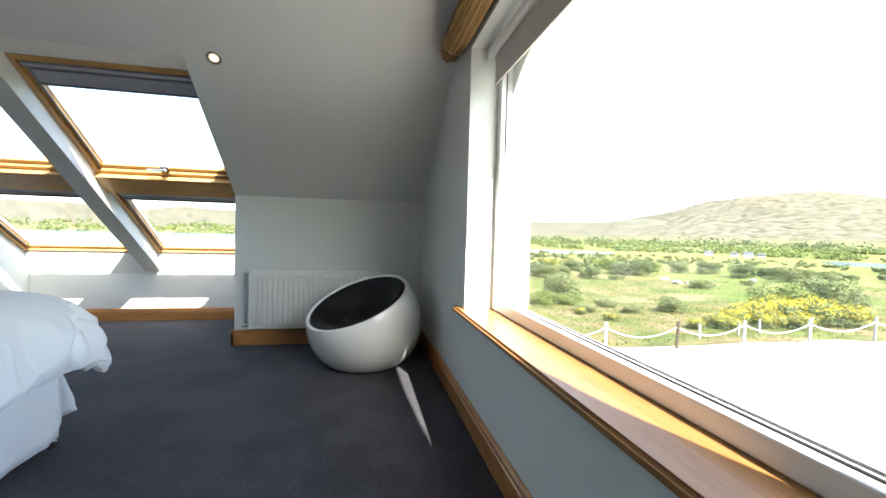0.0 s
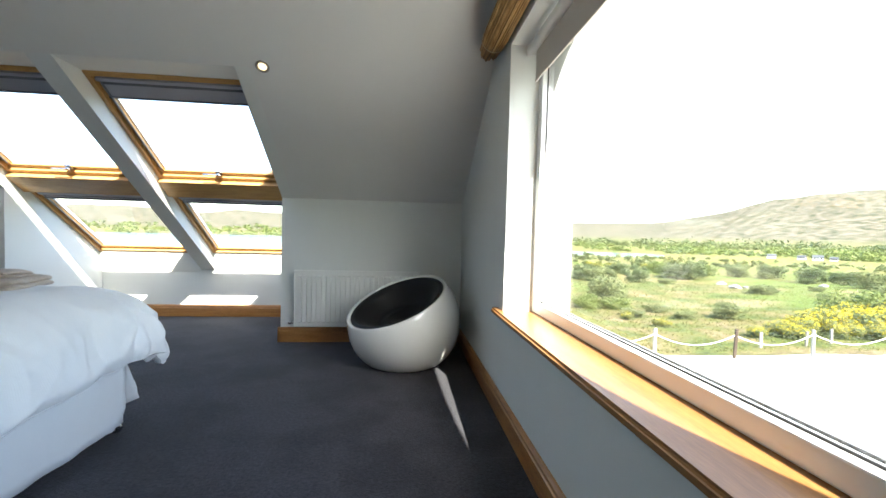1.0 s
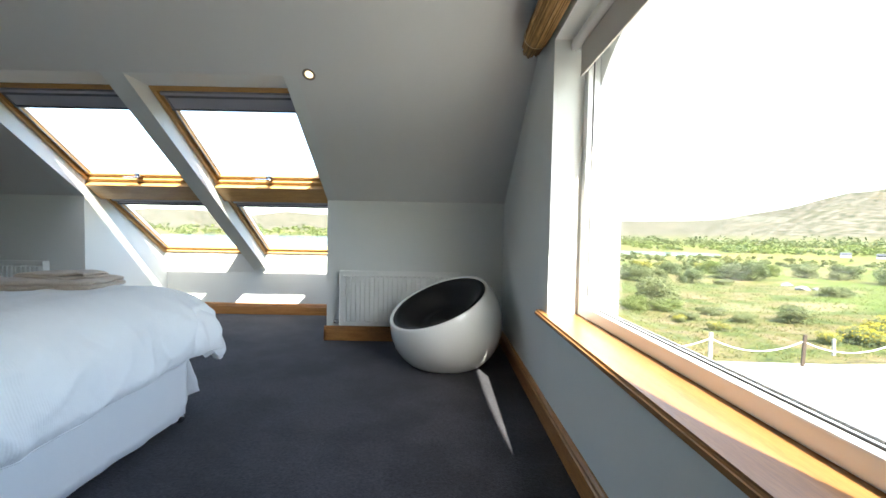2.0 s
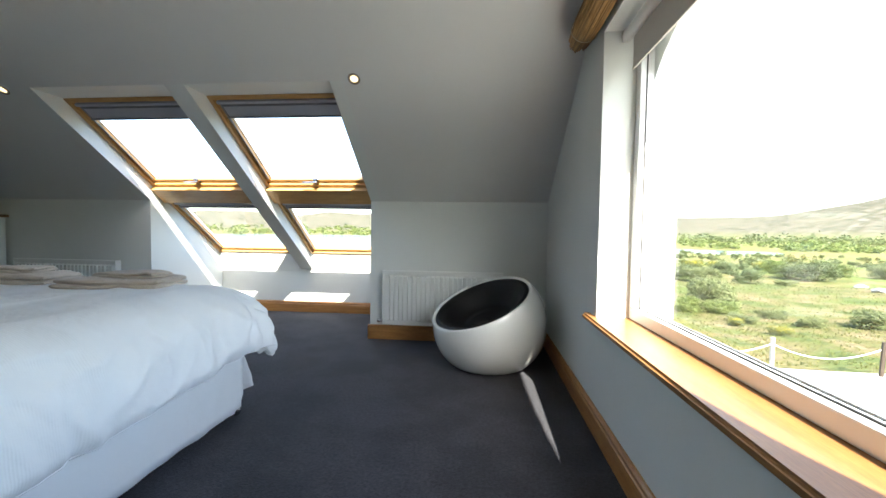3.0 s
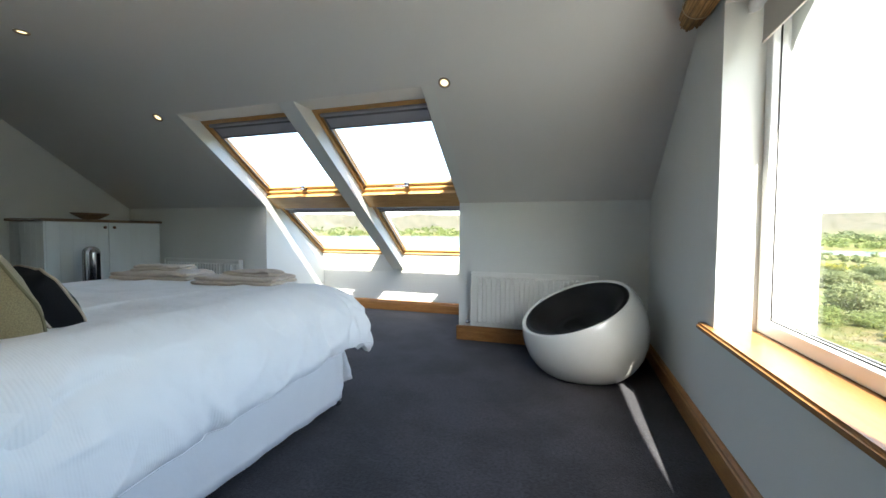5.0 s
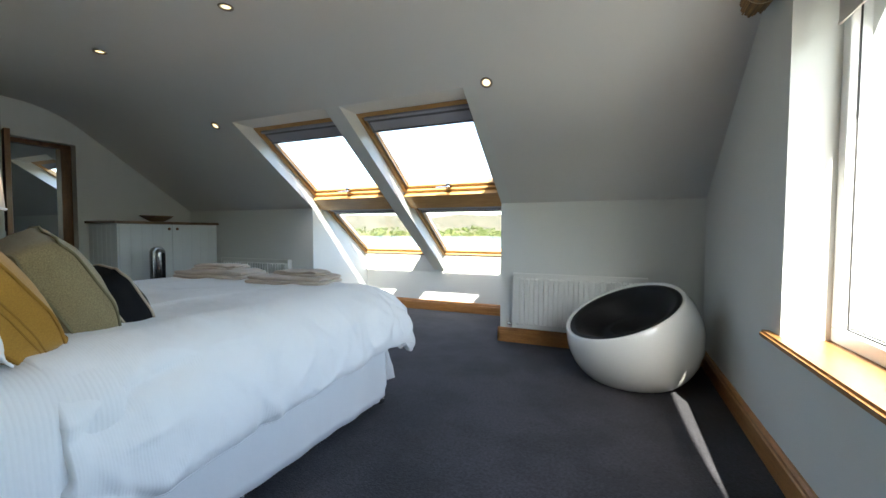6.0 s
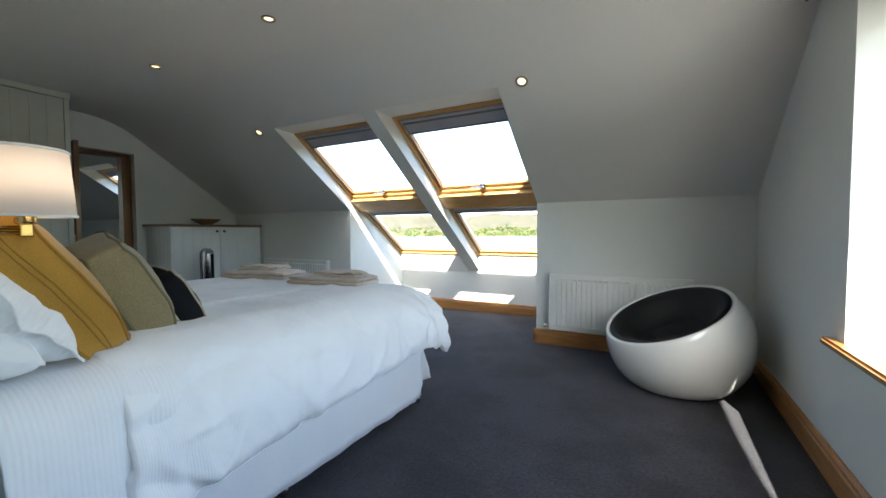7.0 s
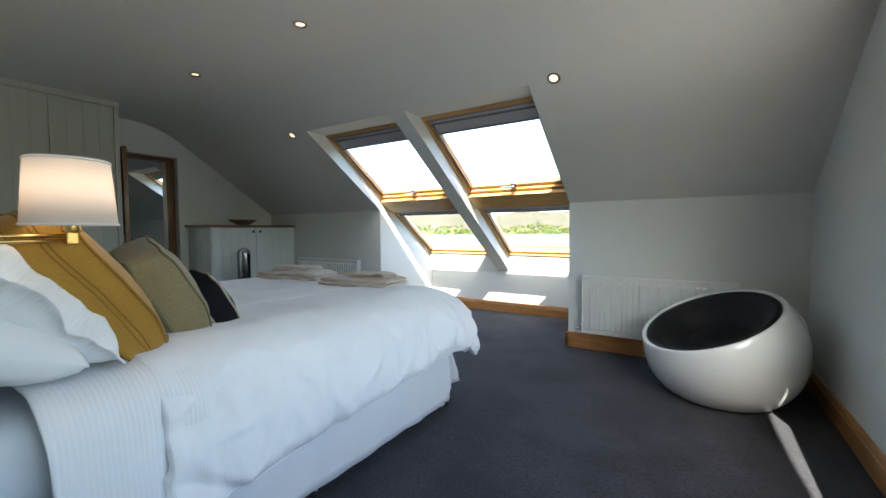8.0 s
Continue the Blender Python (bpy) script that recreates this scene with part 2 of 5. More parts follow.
def lathe(bm, profile, steps=32, m=None, smooth=True):
    """Turns (radius, height) points about z."""
    rings = []
    for r, h in profile:
        if r < 1e-5:
            v = Vector((0, 0, h))
            rings.append([bm.verts.new(m @ v if m else v)])
        else:
            ring = []
            for i in range(steps):
                a = 2 * math.pi * i / steps
                v = Vector((r * math.cos(a), r * math.sin(a), h))
                ring.append(bm.verts.new(m @ v if m else v))
            rings.append(ring)
    for p, q in zip(rings, rings[1:]):
        for i in range(steps):
            j = (i + 1) % steps
            f = [p[i % len(p)], p[j % len(p)], q[j % len(q)], q[i % len(q)]]
            u = []
            for v in f:
                if v not in u:
                    u.append(v)
            if len(u) > 2:
                nf = bm.faces.new(u)
                nf.smooth = smooth
    bmesh.ops.recalc_face_normals(bm, faces=list(bm.faces))


def tube(bm, pts, r, sides=8, closed=False, m=None):
    pts = [Vector(p) for p in pts]
    n = len(pts)
    rings = []
    for i, p in enumerate(pts):
        a = pts[(i - 1) % n] if closed or i else p
        b = pts[(i + 1) % n] if closed or i < n - 1 else p
        d = (b - a).normalized()
        up = Vector((0, 0, 1)) if abs(d.z) < 0.9 else Vector((1, 0, 0))
        s = d.cross(up).normalized()
        t = d.cross(s)
        ring = []
        for k in range(sides):
            w = 2 * math.pi * k / sides
            v = p + r * (math.cos(w) * s + math.sin(w) * t)
            ring.append(bm.verts.new(m @ v if m else v))
        rings.append(ring)
    pairs = list(zip(rings, rings[1:])) + ([(rings[-1], rings[0])] if closed else [])
    fs = []
    for p, q in pairs:
        for k in range(sides):
            f = bm.faces.new((p[k], p[(k + 1) % sides], q[(k + 1) % sides], q[k]))
            f.smooth = True
            fs.append(f)
    if not closed:
        fs.append(bm.faces.new(rings[0][::-1]))
        fs.append(bm.faces.new(rings[-1]))
    bmesh.ops.recalc_face_normals(bm, faces=fs)


def mesh_of(name, bm, mat):
    me = bpy.data.meshes.new(name)
    bm.to_mesh(me)
    bm.free()
    me.materials.append(mat)
    return me


def part(name, bm, mat, parent, label=""):
    ob = new(name, mesh_of(name, bm, mat))
    if parent is not None:
        ob.parent = parent
    return tagged(ob, label)


def thing(name, label, category, m=None, group="", kind=""):
    ob = new(name)
    if m is not None:
        ob.matrix_world = m
    return tagged(ob, label, category, group, kind)


def solid(name, bm, mat, label, category, kind="", group=""):
    return tagged(part(name, bm, mat, None), label, category, group, kind)


# ---- plan ----
HK, SL = 1.41, 0.69
TH = math.atan(SL)
CT, ST = math.cos(TH), math.sin(TH)
XB = -6.525
YB = 1.20
YR = -3.2
FLAT = 2.50
WX0, WX1, PX0, PX1, LX0 = -2.915, -1.775, -3.075, -2.915, -4.21
VTOP = 1.385
WIN = 0.136
SLOPE = Matrix(((1, 0, 0, 0), (0, -CT, ST, 0), (0, ST, CT, HK), (0, 0, 0, 1)))
YT = -VTOP * CT
ZT = HK + VTOP * ST


def on_slope(v, w=0.0):
    return (-CT * v + ST * w, HK + ST * v + CT * w)


def roofline(y, off=0.0):
    return HK + off - SL * y if y > YR else HK + off - SL * (2 * YR - y)


# ---- floor and walls ----
bm = bmesh.new()
box(bm, XB - 6.2, 0, 2 * YR, YB, -0.2, 0)
solid("floor", bm, CARPET, "slate grey cut-pile carpet, faintly trodden", "floor", "structure")

WY0, WY1, WZ0, WZ1, WT = -1.71, -4.22, 0.60, 2.21, 0.41
bm = bmesh.new()
prism(bm, [(YB + 0.3, -2.9), (WY0, -2.9), (WY0, roofline(WY0, 0.2)), (YB + 0.3, roofline(YB + 0.3, 0.2))], 'x', 0, WT)
prism(bm, [(WY0, -2.9), (WY1, -2.9), (WY1, WZ0), (WY0, WZ0)], 'x', 0, WT)
prism(bm, [(WY0, WZ1), (WY1, WZ1), (WY1, roofline(WY1, 0.2)), (YR, roofline(YR, 0.2)), (WY0, roofline(WY0, 0.2))], 'x', 0, 0.245)
# the outer leaf closes over the window in a flat arch
ARCH_C, ARCH_W, SPRING, RISE = (WY0 + WY1) / 2, (WY0 - WY1) / 2, 1.76, 0.52
for k in range(24):
    ya, yb = (ARCH_C - ARCH_W * math.cos(math.pi * q / 24) for q in (k, k + 1))
    za, zb = (SPRING + RISE * math.sin(math.pi * q / 24) for q in (k, k + 1))
    prism(bm, [(ya, za), (yb, zb), (yb, roofline(yb, 0.2)), (ya, roofline(ya, 0.2))], 'x', 0.245, WT)
prism(bm, [(WY1, -2.9), (2 * YR - 0.3, -2.9), (2 * YR - 0.3, roofline(2 * YR - 0.3, 0.2)), (WY1, roofline(WY1, 0.2))], 'x', 0, WT)
solid("wall_east", bm, PAINT, "smooth white painted gable wall with deep window reveal", "wall", "structure")

RX = WX1 + 0.1
LX = LX0 - 0.1
bm = bmesh.new()
box(bm, RX, 0, 0, 0.12, 0, HK + 0.02)
solid("wall_north_1", bm, PAINT, "white painted knee wall behind the radiator", "wall", "structure")
bm = bmesh.new()
box(bm, XB, LX, 0, 0.12, 0, HK + 0.02)
solid("wall_north_2", bm, PAINT, "white painted knee wall beside the cabinet", "wall", "structure")
bm = bmesh.new()
box(bm, LX, RX, YB, YB + 0.15, 0, 0.86)
solid("wall_north_3", bm, PAINT, "low white wall under the roof windows", "wall", "structure")
cheek = [(0, 0), (YB, 0), (YB, roofline(YB, 0.21)), on_slope(VTOP, 0.175), (YT, ZT), (0, HK)]
bm = bmesh.new()
prism(bm, cheek, 'x', WX1, RX)
solid("wall_recess_1", bm, PAINT, "white painted cheek of the roof window recess", "wall", "structure")
bm = bmesh.new()
prism(bm, cheek, 'x', LX, LX0)
solid("wall_recess_2", bm, PAINT, "white painted cheek of the roof window recess", "wall", "structure")
bm = bmesh.new()
prism(bm, [(YT, ZT), (YB, HK - SL * YB), (YB, roofline(YB, WIN / CT + 0.05)), on_slope(VTOP, WIN + 0.06)], 'x', PX0, PX1)
solid("mullion_beam", bm, PAINT, "white plastered sloping beam between the roof windows", "beam", "structure")
bm = bmesh.new()
yh = on_slope(1.176, WIN)[0] + 0.02
prism(bm, [(YT + 0.001, ZT + 0.001), (yh, ZT + 0.001), (yh, ZT + 0.05), (YT - 0.02, ZT + 0.05)], 'x', LX0, WX1)
solid("reveal_head", bm, PAINT, "white level lining above the roof windows", "lining", "structure")

# far gable with a doorway, and the room behind it
DY0, DY1, DZ = -1.36, -2.14, 2.115
bm = bmesh.new()
wb = XB - 0.22
prism(bm, [(YB, 0), (DY0, 0), (DY0, roofline(DY0, 0.2)), (YB, roofline(YB, 0.2))], 'x', wb, XB)
prism(bm, [(DY0, DZ), (DY1, DZ), (DY1, roofline(DY1, 0.2)), (DY0, roofline(DY0, 0.2))], 'x', wb, XB)
prism(bm, [(DY1, 0), (2 * YR, 0), (2 * YR, roofline(2 * YR, 0.2)), (YR, roofline(YR, 0.2)), (DY1, roofline(DY1, 0.2))], 'x', wb, XB)
solid("wall_west", bm, PAINT, "white painted far gable wall with a doorway", "wall", "structure")
bm = bmesh.new()
XF = XB - 6.0
prism(bm, [(YB, 0), (-4.0, 0), (-4.0, roofline(-4.0, 0.2)), (YR, roofline(YR, 0.2)), (YB, roofline(YB, 0.2))], 'x', XF - 0.2, XF)
# gap from y -5.4 to -4.0, out of view, added to let daylight in
prism(bm, [(-4.0, 0), (-5.4, 0), (-5.4, 0.8), (-4.0, 0.8)], 'x', XF - 0.2, XF)
prism(bm, [(-5.4, 0), (2 * YR, 0), (2 * YR, roofline(2 * YR, 0.2)), (-5.4, roofline(-5.4, 0.2))], 'x', XF - 0.2, XF)
box(bm, XF, wb, 0, 0.1, 0, HK + 0.02)
solid("wall_far_room", bm, PAINT, "pale walls of the room behind the doorway", "wall", "structure")
bm = bmesh.new()
box(bm, XF, 0, 2 * YR - 0.12, 2 * YR, 0, HK + 0.02)
solid("wall_south", bm, PAINT, "white painted knee wall", "wall", "structure")
bm = bmesh.new()
box(bm, -5.95, -1.75, -4.08, -3.96, 0, 2.499)
solid("wall_head", bm, PAINT, "white partition wall at the head of the bed", "wall", "structure")

# ---- ceiling: slope, rounded break, flat, and the far slope ----
def ceiling_profile(v0):
    pts = [on_slope(v0), on_slope(VTOP + 0.05), on_slope(VTOP + 0.1)]
    yb = -(FLAT - HK) / SL
    t = 0.34
    a = Vector((yb + t * CT, FLAT - t * ST))
    c = Vector((yb - t, FLAT))
    k = Vector((yb, FLAT))
    for i in range(13):
        s = i / 12
        p = a * (1 - s) ** 2 + k * 2 * s * (1 - s) + c * s * s
        pts.append((p.x, p.y))
    pts += [(2 * YR - y, z) for y, z in pts[:0:-1]]
    pts.append((2 * YR, HK))
    return pts


def strip(bm, pts, x0, x1, thick=0.10):
    """A folded sheet along x, smooth below and above, closed at its edges."""
    def sheet(rise):
        rows = [(bm.verts.new((x0, y, z + rise)), bm.verts.new((x1, y, z + rise))) for y, z in pts]
        for a, b in zip(rows, rows[1:]):
            q = (a[0], a[1], b[1], b[0])
            f = bm.faces.new(q if rise else q[::-1])
            f.smooth = True
    sheet(0.0)
    sheet(thick)
    for x in (x0, x1):
        rim = [(bm.verts.new((x, y, z)), bm.verts.new((x, y, z + thick))) for y, z in pts]
        for a, b in zip(rim, rim[1:]):
            bm.faces.new((a[0], b[0], b[1], a[1]))
    for y, z in (pts[0], pts[-1]):
        bm.faces.new([bm.verts.new(p) for p in ((x0, y, z), (x1, y, z), (x1, y, z + thick), (x0, y, z + thick))])


bm = bmesh.new()
strip(bm, ceiling_profile(0.0), RX, 0)
strip(bm, ceiling_profile(0.0), XB, LX)
strip(bm, ceiling_profile(VTOP), LX, RX)
solid("ceiling", bm, CEIL, "white painted attic ceiling with a rounded break", "ceiling", "structure")

# room behind: slope with one roof window opening
FU0, FU1, FV0, FV1 = -8.93, -7.85, 0.10, 1.32
bm = bmesh.new()
strip(bm, ceiling_profile(FV1), XF, wb)
box(bm, XF, FU0, 0, FV1, 0, 0.12, 0, SLOPE)
box(bm, FU1, wb, 0, FV1, 0, 0.12, 0, SLOPE)
box(bm, FU0, FU1, 0, FV0, 0, 0.12, 0, SLOPE)
solid("ceiling_far_room", bm, CEIL, "white sloping ceiling of the room behind", "ceiling", "structure")

# outer roof, slated
bm = bmesh.new()
VR = -YR / CT + 0.05
box(bm, RX, 0.5, -1.9, VR, 0.125, 0.19, 0, SLOPE)
box(bm, LX - 0.02, RX, VTOP - 0.12, VR, 0.125, 0.19, 0, SLOPE)
box(bm, LX - 0.02, RX, -1.9, -1.315, 0.125, 0.19, 0, SLOPE)
box(bm, FU1, LX - 0.02, -1.9, VR, 0.125, 0.19, 0, SLOPE)
box(bm, XF - 0.5, FU0, -1.9, VR, 0.125, 0.19, 0, SLOPE)
box(bm, FU0, FU1, FV1 - 0.1, VR, 0.125, 0.19, 0, SLOPE)
box(bm, FU0, FU1, -1.9, FV0, 0.125, 0.19, 0, SLOPE)
box(bm, FU0 - 0.05, FU0, FV0, FV1, 0.06, 0.125, 0, SLOPE)
box(bm, FU1, FU1 + 0.05, FV0, FV1, 0.06, 0.125, 0, SLOPE)
box(bm, FU0, FU1, FV0 - 0.05, FV0, 0.06, 0.125, 0, SLOPE)
SOUTH = Matrix.Translation((0, 2 * YR, 0)) @ Matrix(((1, 0, 0, 0), (0, CT, -ST, 0), (0, ST, CT, HK), (0, 0, 0, 1)))
box(bm, XF - 0.5, 0.5, -0.6, VR, 0.125, 0.19, 0, SOUTH)
solid("roof", bm, SLATE, "dark slated pitched roof", "roof", "structure")
bm = bmesh.new()
box(bm, XF - 0.2, WT, YB + 0.15, YB + 0.3, -2.9, HK - SL * 1.3 + 0.2)
box(bm, XF - 0.2, WT, 2 * YR - 0.3, 2 * YR - 0.12, -2.9, HK + 0.2)
box(bm, XF - 0.4, XF - 0.2, 2 * YR - 0.3, YB + 0.3, -2.9, 0.8)
# stops at y -4.0 to keep the added daylight gap open
box(bm, XF - 0.4, XF - 0.2, -4.0, YB + 0.3, 0.8, HK)
solid("wall_outer", bm, RENDERWALL, "white rendered outer walls of the house", "wall", "structure")


# ---- skirtings ----
def skirting(x0, y0, x1, y1, nx, ny, mat):
    """Moulded board along a wall from one corner to the other; n points into the room."""
    prof = [(0, 0), (0.022, 0), (0.022, 0.105), (0.017, 0.112), (0.017, 0.128), (0.008, 0.142), (0, 0.145)]
    bm = bmesh.new()
    a = [bm.verts.new((x0 + nx * p, y0 + ny * p, z)) for p, z in prof]
    b = [bm.verts.new((x1 + nx * p, y1 + ny * p, z)) for p, z in prof]
    n = len(prof)
    bm.faces.new(a[::-1])
    bm.faces.new(b)
    for i in range(n):
        bm.faces.new((a[i], a[(i + 1) % n], b[(i + 1) % n], b[i]))
    bmesh.ops.recalc_face_normals(bm, faces=list(bm.faces))
    return solid("baseboard", bm, mat, "honey-varnished oak skirting board with moulded top", "skirting", "structure")


skirting(0, 0, 0, 2 * YR, -1, 0, OAK)
skirting(WX1 - 0.022, 0, -0.022, 0, 0, -1, OAK_X)
skirting(WX1, -0.022, WX1, YB, -1, 0, OAK)
skirting(LX0, YB, WX1 - 0.022, YB, 0, -1, OAK_X)
skirting(LX0, 0, LX0, YB - 0.022, 1, 0, OAK)
skirting(-5.9, 0, LX0, 0, 0, -1, OAK_X)

# ---- picture window in the gable ----
FX0, FX1 = 0.175, 0.245
window = thing("window_1", "wide white-framed picture window with an oak sill", "window", kind="structure")
bm = bmesh.new()
FW = 0.062
box(bm, FX0, FX1, WY1, WY0, 0.64, 0.64 + FW, 0.006)
box(bm, FX0, FX1, WY1, WY0, WZ1 - FW, WZ1, 0.006)
box(bm, FX0, FX1, WY0 - FW, WY0, 0.64 + FW, WZ1 - FW, 0.006)
box(bm, FX0, FX1, WY1, WY1 + FW, 0.64 + FW, WZ1 - FW, 0.006)
part("window_frame", bm, UPVC, window)
bm = bmesh.new()
for a, b, c, d in ((WY1 + FW, WY0 - FW, 0.64 + FW, 0.64 + FW + 0.005), (WY1 + FW, WY0 - FW, WZ1 - FW - 0.007, WZ1 - FW),
                   (WY0 - FW - 0.003, WY0 - FW, 0.64 + FW, WZ1 - FW), (WY1 + FW, WY1 + FW + 0.004, 0.64 + FW, WZ1 - FW)):
    box(bm, FX0 + 0.029, FX0 + 0.0355, a, b, c, d)
part("gasket", bm, GASKET, window, "black rubber glazing gasket")
bm = bmesh.new()
for a, b, c, d in ((WY1 + FW, WY0 - FW, 0.64 + FW + 0.005, 0.64 + FW + 0.013),):
    box(bm, FX0 + 0.0415, FX0 + 0.048, a, b, c, d)
part("spacer_bar", bm, BRUSH, window, "grey perforated glazing spacer")
bm = bmesh.new()
box(bm, FX0 + 0.036, FX0 + 0.041, WY1 + FW, WY0 - FW, 0.64 + FW, WZ1 - FW)
pane = part("pane", bm, GLASS, window)
pane.visible_shadow = False
bm = bmesh.new()
prism(bm, [(-0.045, -1.575), (-0.0015, -1.575), (-0.0015, WY0 - 0.0015), (FX0 + 0.03, WY0 - 0.0015), (FX0 + 0.03, WY1 + 0.002), (-0.0015, WY1 + 0.002), (-0.0015, WY1 - 0.13), (-0.045, WY1 - 0.13)], 'z', 0.603, 0.6395)
bmesh.ops.bevel(bm, geom=[e for e in bm.edges if all(v.co.x < -0.04 for v in e.verts)], offset=0.011, segments=3, affect='EDGES')
part("window_sill", bm, SILLOAK, window, "wide varnished oak sill board with rounded nosing")

# ---- roller blind and reed roll over the window ----
blind = thing("roller_blind", "beige roller blind drawn a little way down", "blind", pose(0.105, 0, 2.155))
bm = bmesh.new()
lathe(bm, [(0, -0.006), (0.020, -0.006), (0.029, 0.0), (0.029, 2.39), (0, 2.39)], 24, pose(0, -1.765, 0, 90, 0, 0))
part("roller", bm, UPVC, blind, "white fabric-wound roller tube")
bm = bmesh.new()
box(bm, 0.012, 0.0145, -4.14, -1.82, -0.185, 0.0)
box(bm, 0.009, 0.0175, -4.14, -1.82, -0.195, -0.180, 0.002)
part("blind_fabric", bm, BLIND, blind)
bm = bmesh.new()
box(bm, -0.010, 0.010, -1.758, -1.712, -0.010, 0.050, 0.003)
part("bracket", bm, UPVC, blind)
bm = bmesh.new()
box(bm, -0.03, 0.04, -4.182, -4.162, -0.03, 0.055, 0.004)
part("bracket", bm, UPVC, blind)

reeds = thing("reed_roll", "rolled-up reed screen bound with cord above the window", "reed screen", pose(-0.075, 0, 2.285))
rng = random.Random(4)
bm = bmesh.new()
for k in range(150):
    ring = 0.070 if k < 62 else (0.062 if k < 110 else 0.048)
    a = 2 * math.pi * (k / 62.0 if k < 62 else rng.random())
    r0 = ring + rng.uniform(-0.004, 0.003)
    y0 = -1.44 + rng.uniform(-0.025, 0.02)
    pts = []
    for i in range(6):
        s = i / 5
        y = y0 - s * 3.3
        rr = r0 * (0.80 if i == 0 else 1.0) + rng.uniform(-0.002, 0.002)
        aa = a + 0.25 * s + rng.uniform(-0.02, 0.02)
        pts.append((rr * math.cos(aa), (y - (0.12 if i == 1 else 0) + (0.54 if i == 1 else 0)) if i == 1 else y, rr * math.sin(aa)))
    tube(bm, pts, rng.uniform(0.0032, 0.0052), 5)
part("roll", bm, REED, reeds)
for k, y in enumerate((-1.58, -2.3, -3.1, -3.9)):
    bm = bmesh.new()
    ring = [(0.0765 * math.cos(2 * math.pi * i / 28), y + 0.012 * math.sin(2 * math.pi * i / 28), 0.0765 * math.sin(2 * math.pi * i / 28)) for i in range(28)]
    tube(bm, ring, 0.0022, 5, closed=True)
    part("cord", bm, CORD, reeds, "thin pale binding cord")


# ---- roof windows ----
def rails(bm, w, v0, v1, t, z0, z1, tb, tt, bev=0.003):
    box(bm, -w / 2 + t, w / 2 - t, v0, v0 + tb, z0, z1, bev)
    box(bm, -w / 2 + t, w / 2 - t, v1 - tt, v1, z0, z1, bev)


def roof_window(xc, w, v0, v1, upper):
    ob = thing("roof_window", "pine-framed roof window with a grey blind drawn a little down" if upper else
               "pine-framed lower roof window with its grey blind rolled up", "roof window",
               SLOPE @ pose(xc, 0, WIN), "roof windows in the slope")
    for side, s in (("left", -1), ("right", 1)):
        bm = bmesh.new()
        x = s * w / 2
        box(bm, min(x, x - s * 0.034), max(x, x - s * 0.034), v0, v1, 0, 0.095, 0.003)
        part("frame_stile", bm, PINE_V, ob)
        bm = bmesh.new()
        x = s * (w / 2 - 0.037)
        box(bm, min(x, x - s * 0.036), max(x, x - s * 0.036), v0 + 0.04, v1 - 0.05, 0.028, 0.088, 0.006)
        part("sash_stile", bm, PINE_V, ob)
        bm = bmesh.new()
        x = s * (w / 2 - 0.0735)
        box(bm, min(x, x - s * 0.009), max(x, x - s * 0.009), v0 + 0.075, v1 - 0.10, 0.048, 0.075, 0.003)
        part("glazing_bead", bm, UPVC, ob, "pale glazing bead")
        bm = bmesh.new()
        x = s * (w / 2 - 0.058)
        box(bm, min(x, x - s * 0.014), max(x, x - s * 0.014), v0 + 0.10, v1 - 0.06, 0.018, 0.0275, 0.002)
        part("guide_rail", bm, BRUSH, ob, "grey aluminium blind guide rail")
    bm = bmesh.new()
    rails(bm, w, v0, v1, 0.034, 0, 0.09, 0.038, 0.040)
    part("frame_rail", bm, PINE, ob)
    bm = bmesh.new()
    rails(bm, w - 0.074, v0 + 0.040, v1 - 0.044, 0.036, 0.028, 0.088, 0.040, 0.062, 0.006)
    part("sash_rail", bm, PINE, ob)
    bm = bmesh.new()
    box(bm, -w / 2 + 0.074, w / 2 - 0.074, v0 + 0.079, v1 - 0.09, 0.06, 0.066)
    g = part("pane", bm, ROOFGLASS, ob)
    g.visible_shadow = False
    drop = 0.125 if upper else 0.045
    bm = bmesh.new()
    box(bm, -w / 2 + 0.052, w / 2 - 0.052, v1 - 0.082, v1 - 0.055, -0.002, 0.030, 0.006)
    part("blind_cassette", bm, GREYBLIND, ob, "pale aluminium blind head rail")
    # dark roll stands in for the shade in the gap below the head rail
    bm = bmesh.new()
    lathe(bm, [(0, 0), (0.019, 0), (0.019, w - 0.15), (0, w - 0.15)], 14, pose(-w / 2 + 0.075, v1 - 0.106, 0.034, 0, 90, 0))
    part("dark_gap_roll", bm, DARKBLIND, ob, "dark roll standing in for the shaded gap below the head rail")
    bm = bmesh.new()
    box(bm, -w / 2 + 0.052, w / 2 - 0.052, v1 - 0.10 - drop, v1 - 0.115, 0.024, 0.0265)
    part("blind_fabric", bm, GREYBLIND, ob)
    bm = bmesh.new()
    box(bm, -w / 2 + 0.050, w / 2 - 0.050, v1 - 0.114 - drop, v1 - 0.10 - drop, 0.014, 0.028, 0.003)
    part("bottom_bar", bm, DARKBLIND, ob, "dark grey blind bottom bar")
    if upper:
        bm = bmesh.new()
        box(bm, -0.03, 0.03, v0 + 0.075, v0 + 0.115, 0.004, 0.030, 0.005)
        box(bm, -0.135, 0.02, v0 + 0.082, v0 + 0.096, -0.022, -0.008, 0.005)
        box(bm, -0.012, 0.012, v0 + 0.08, v0 + 0.10, -0.02, 0.01, 0.004)
        part("handle", bm, CHROME, ob, "brushed metal latch handle")
    return ob


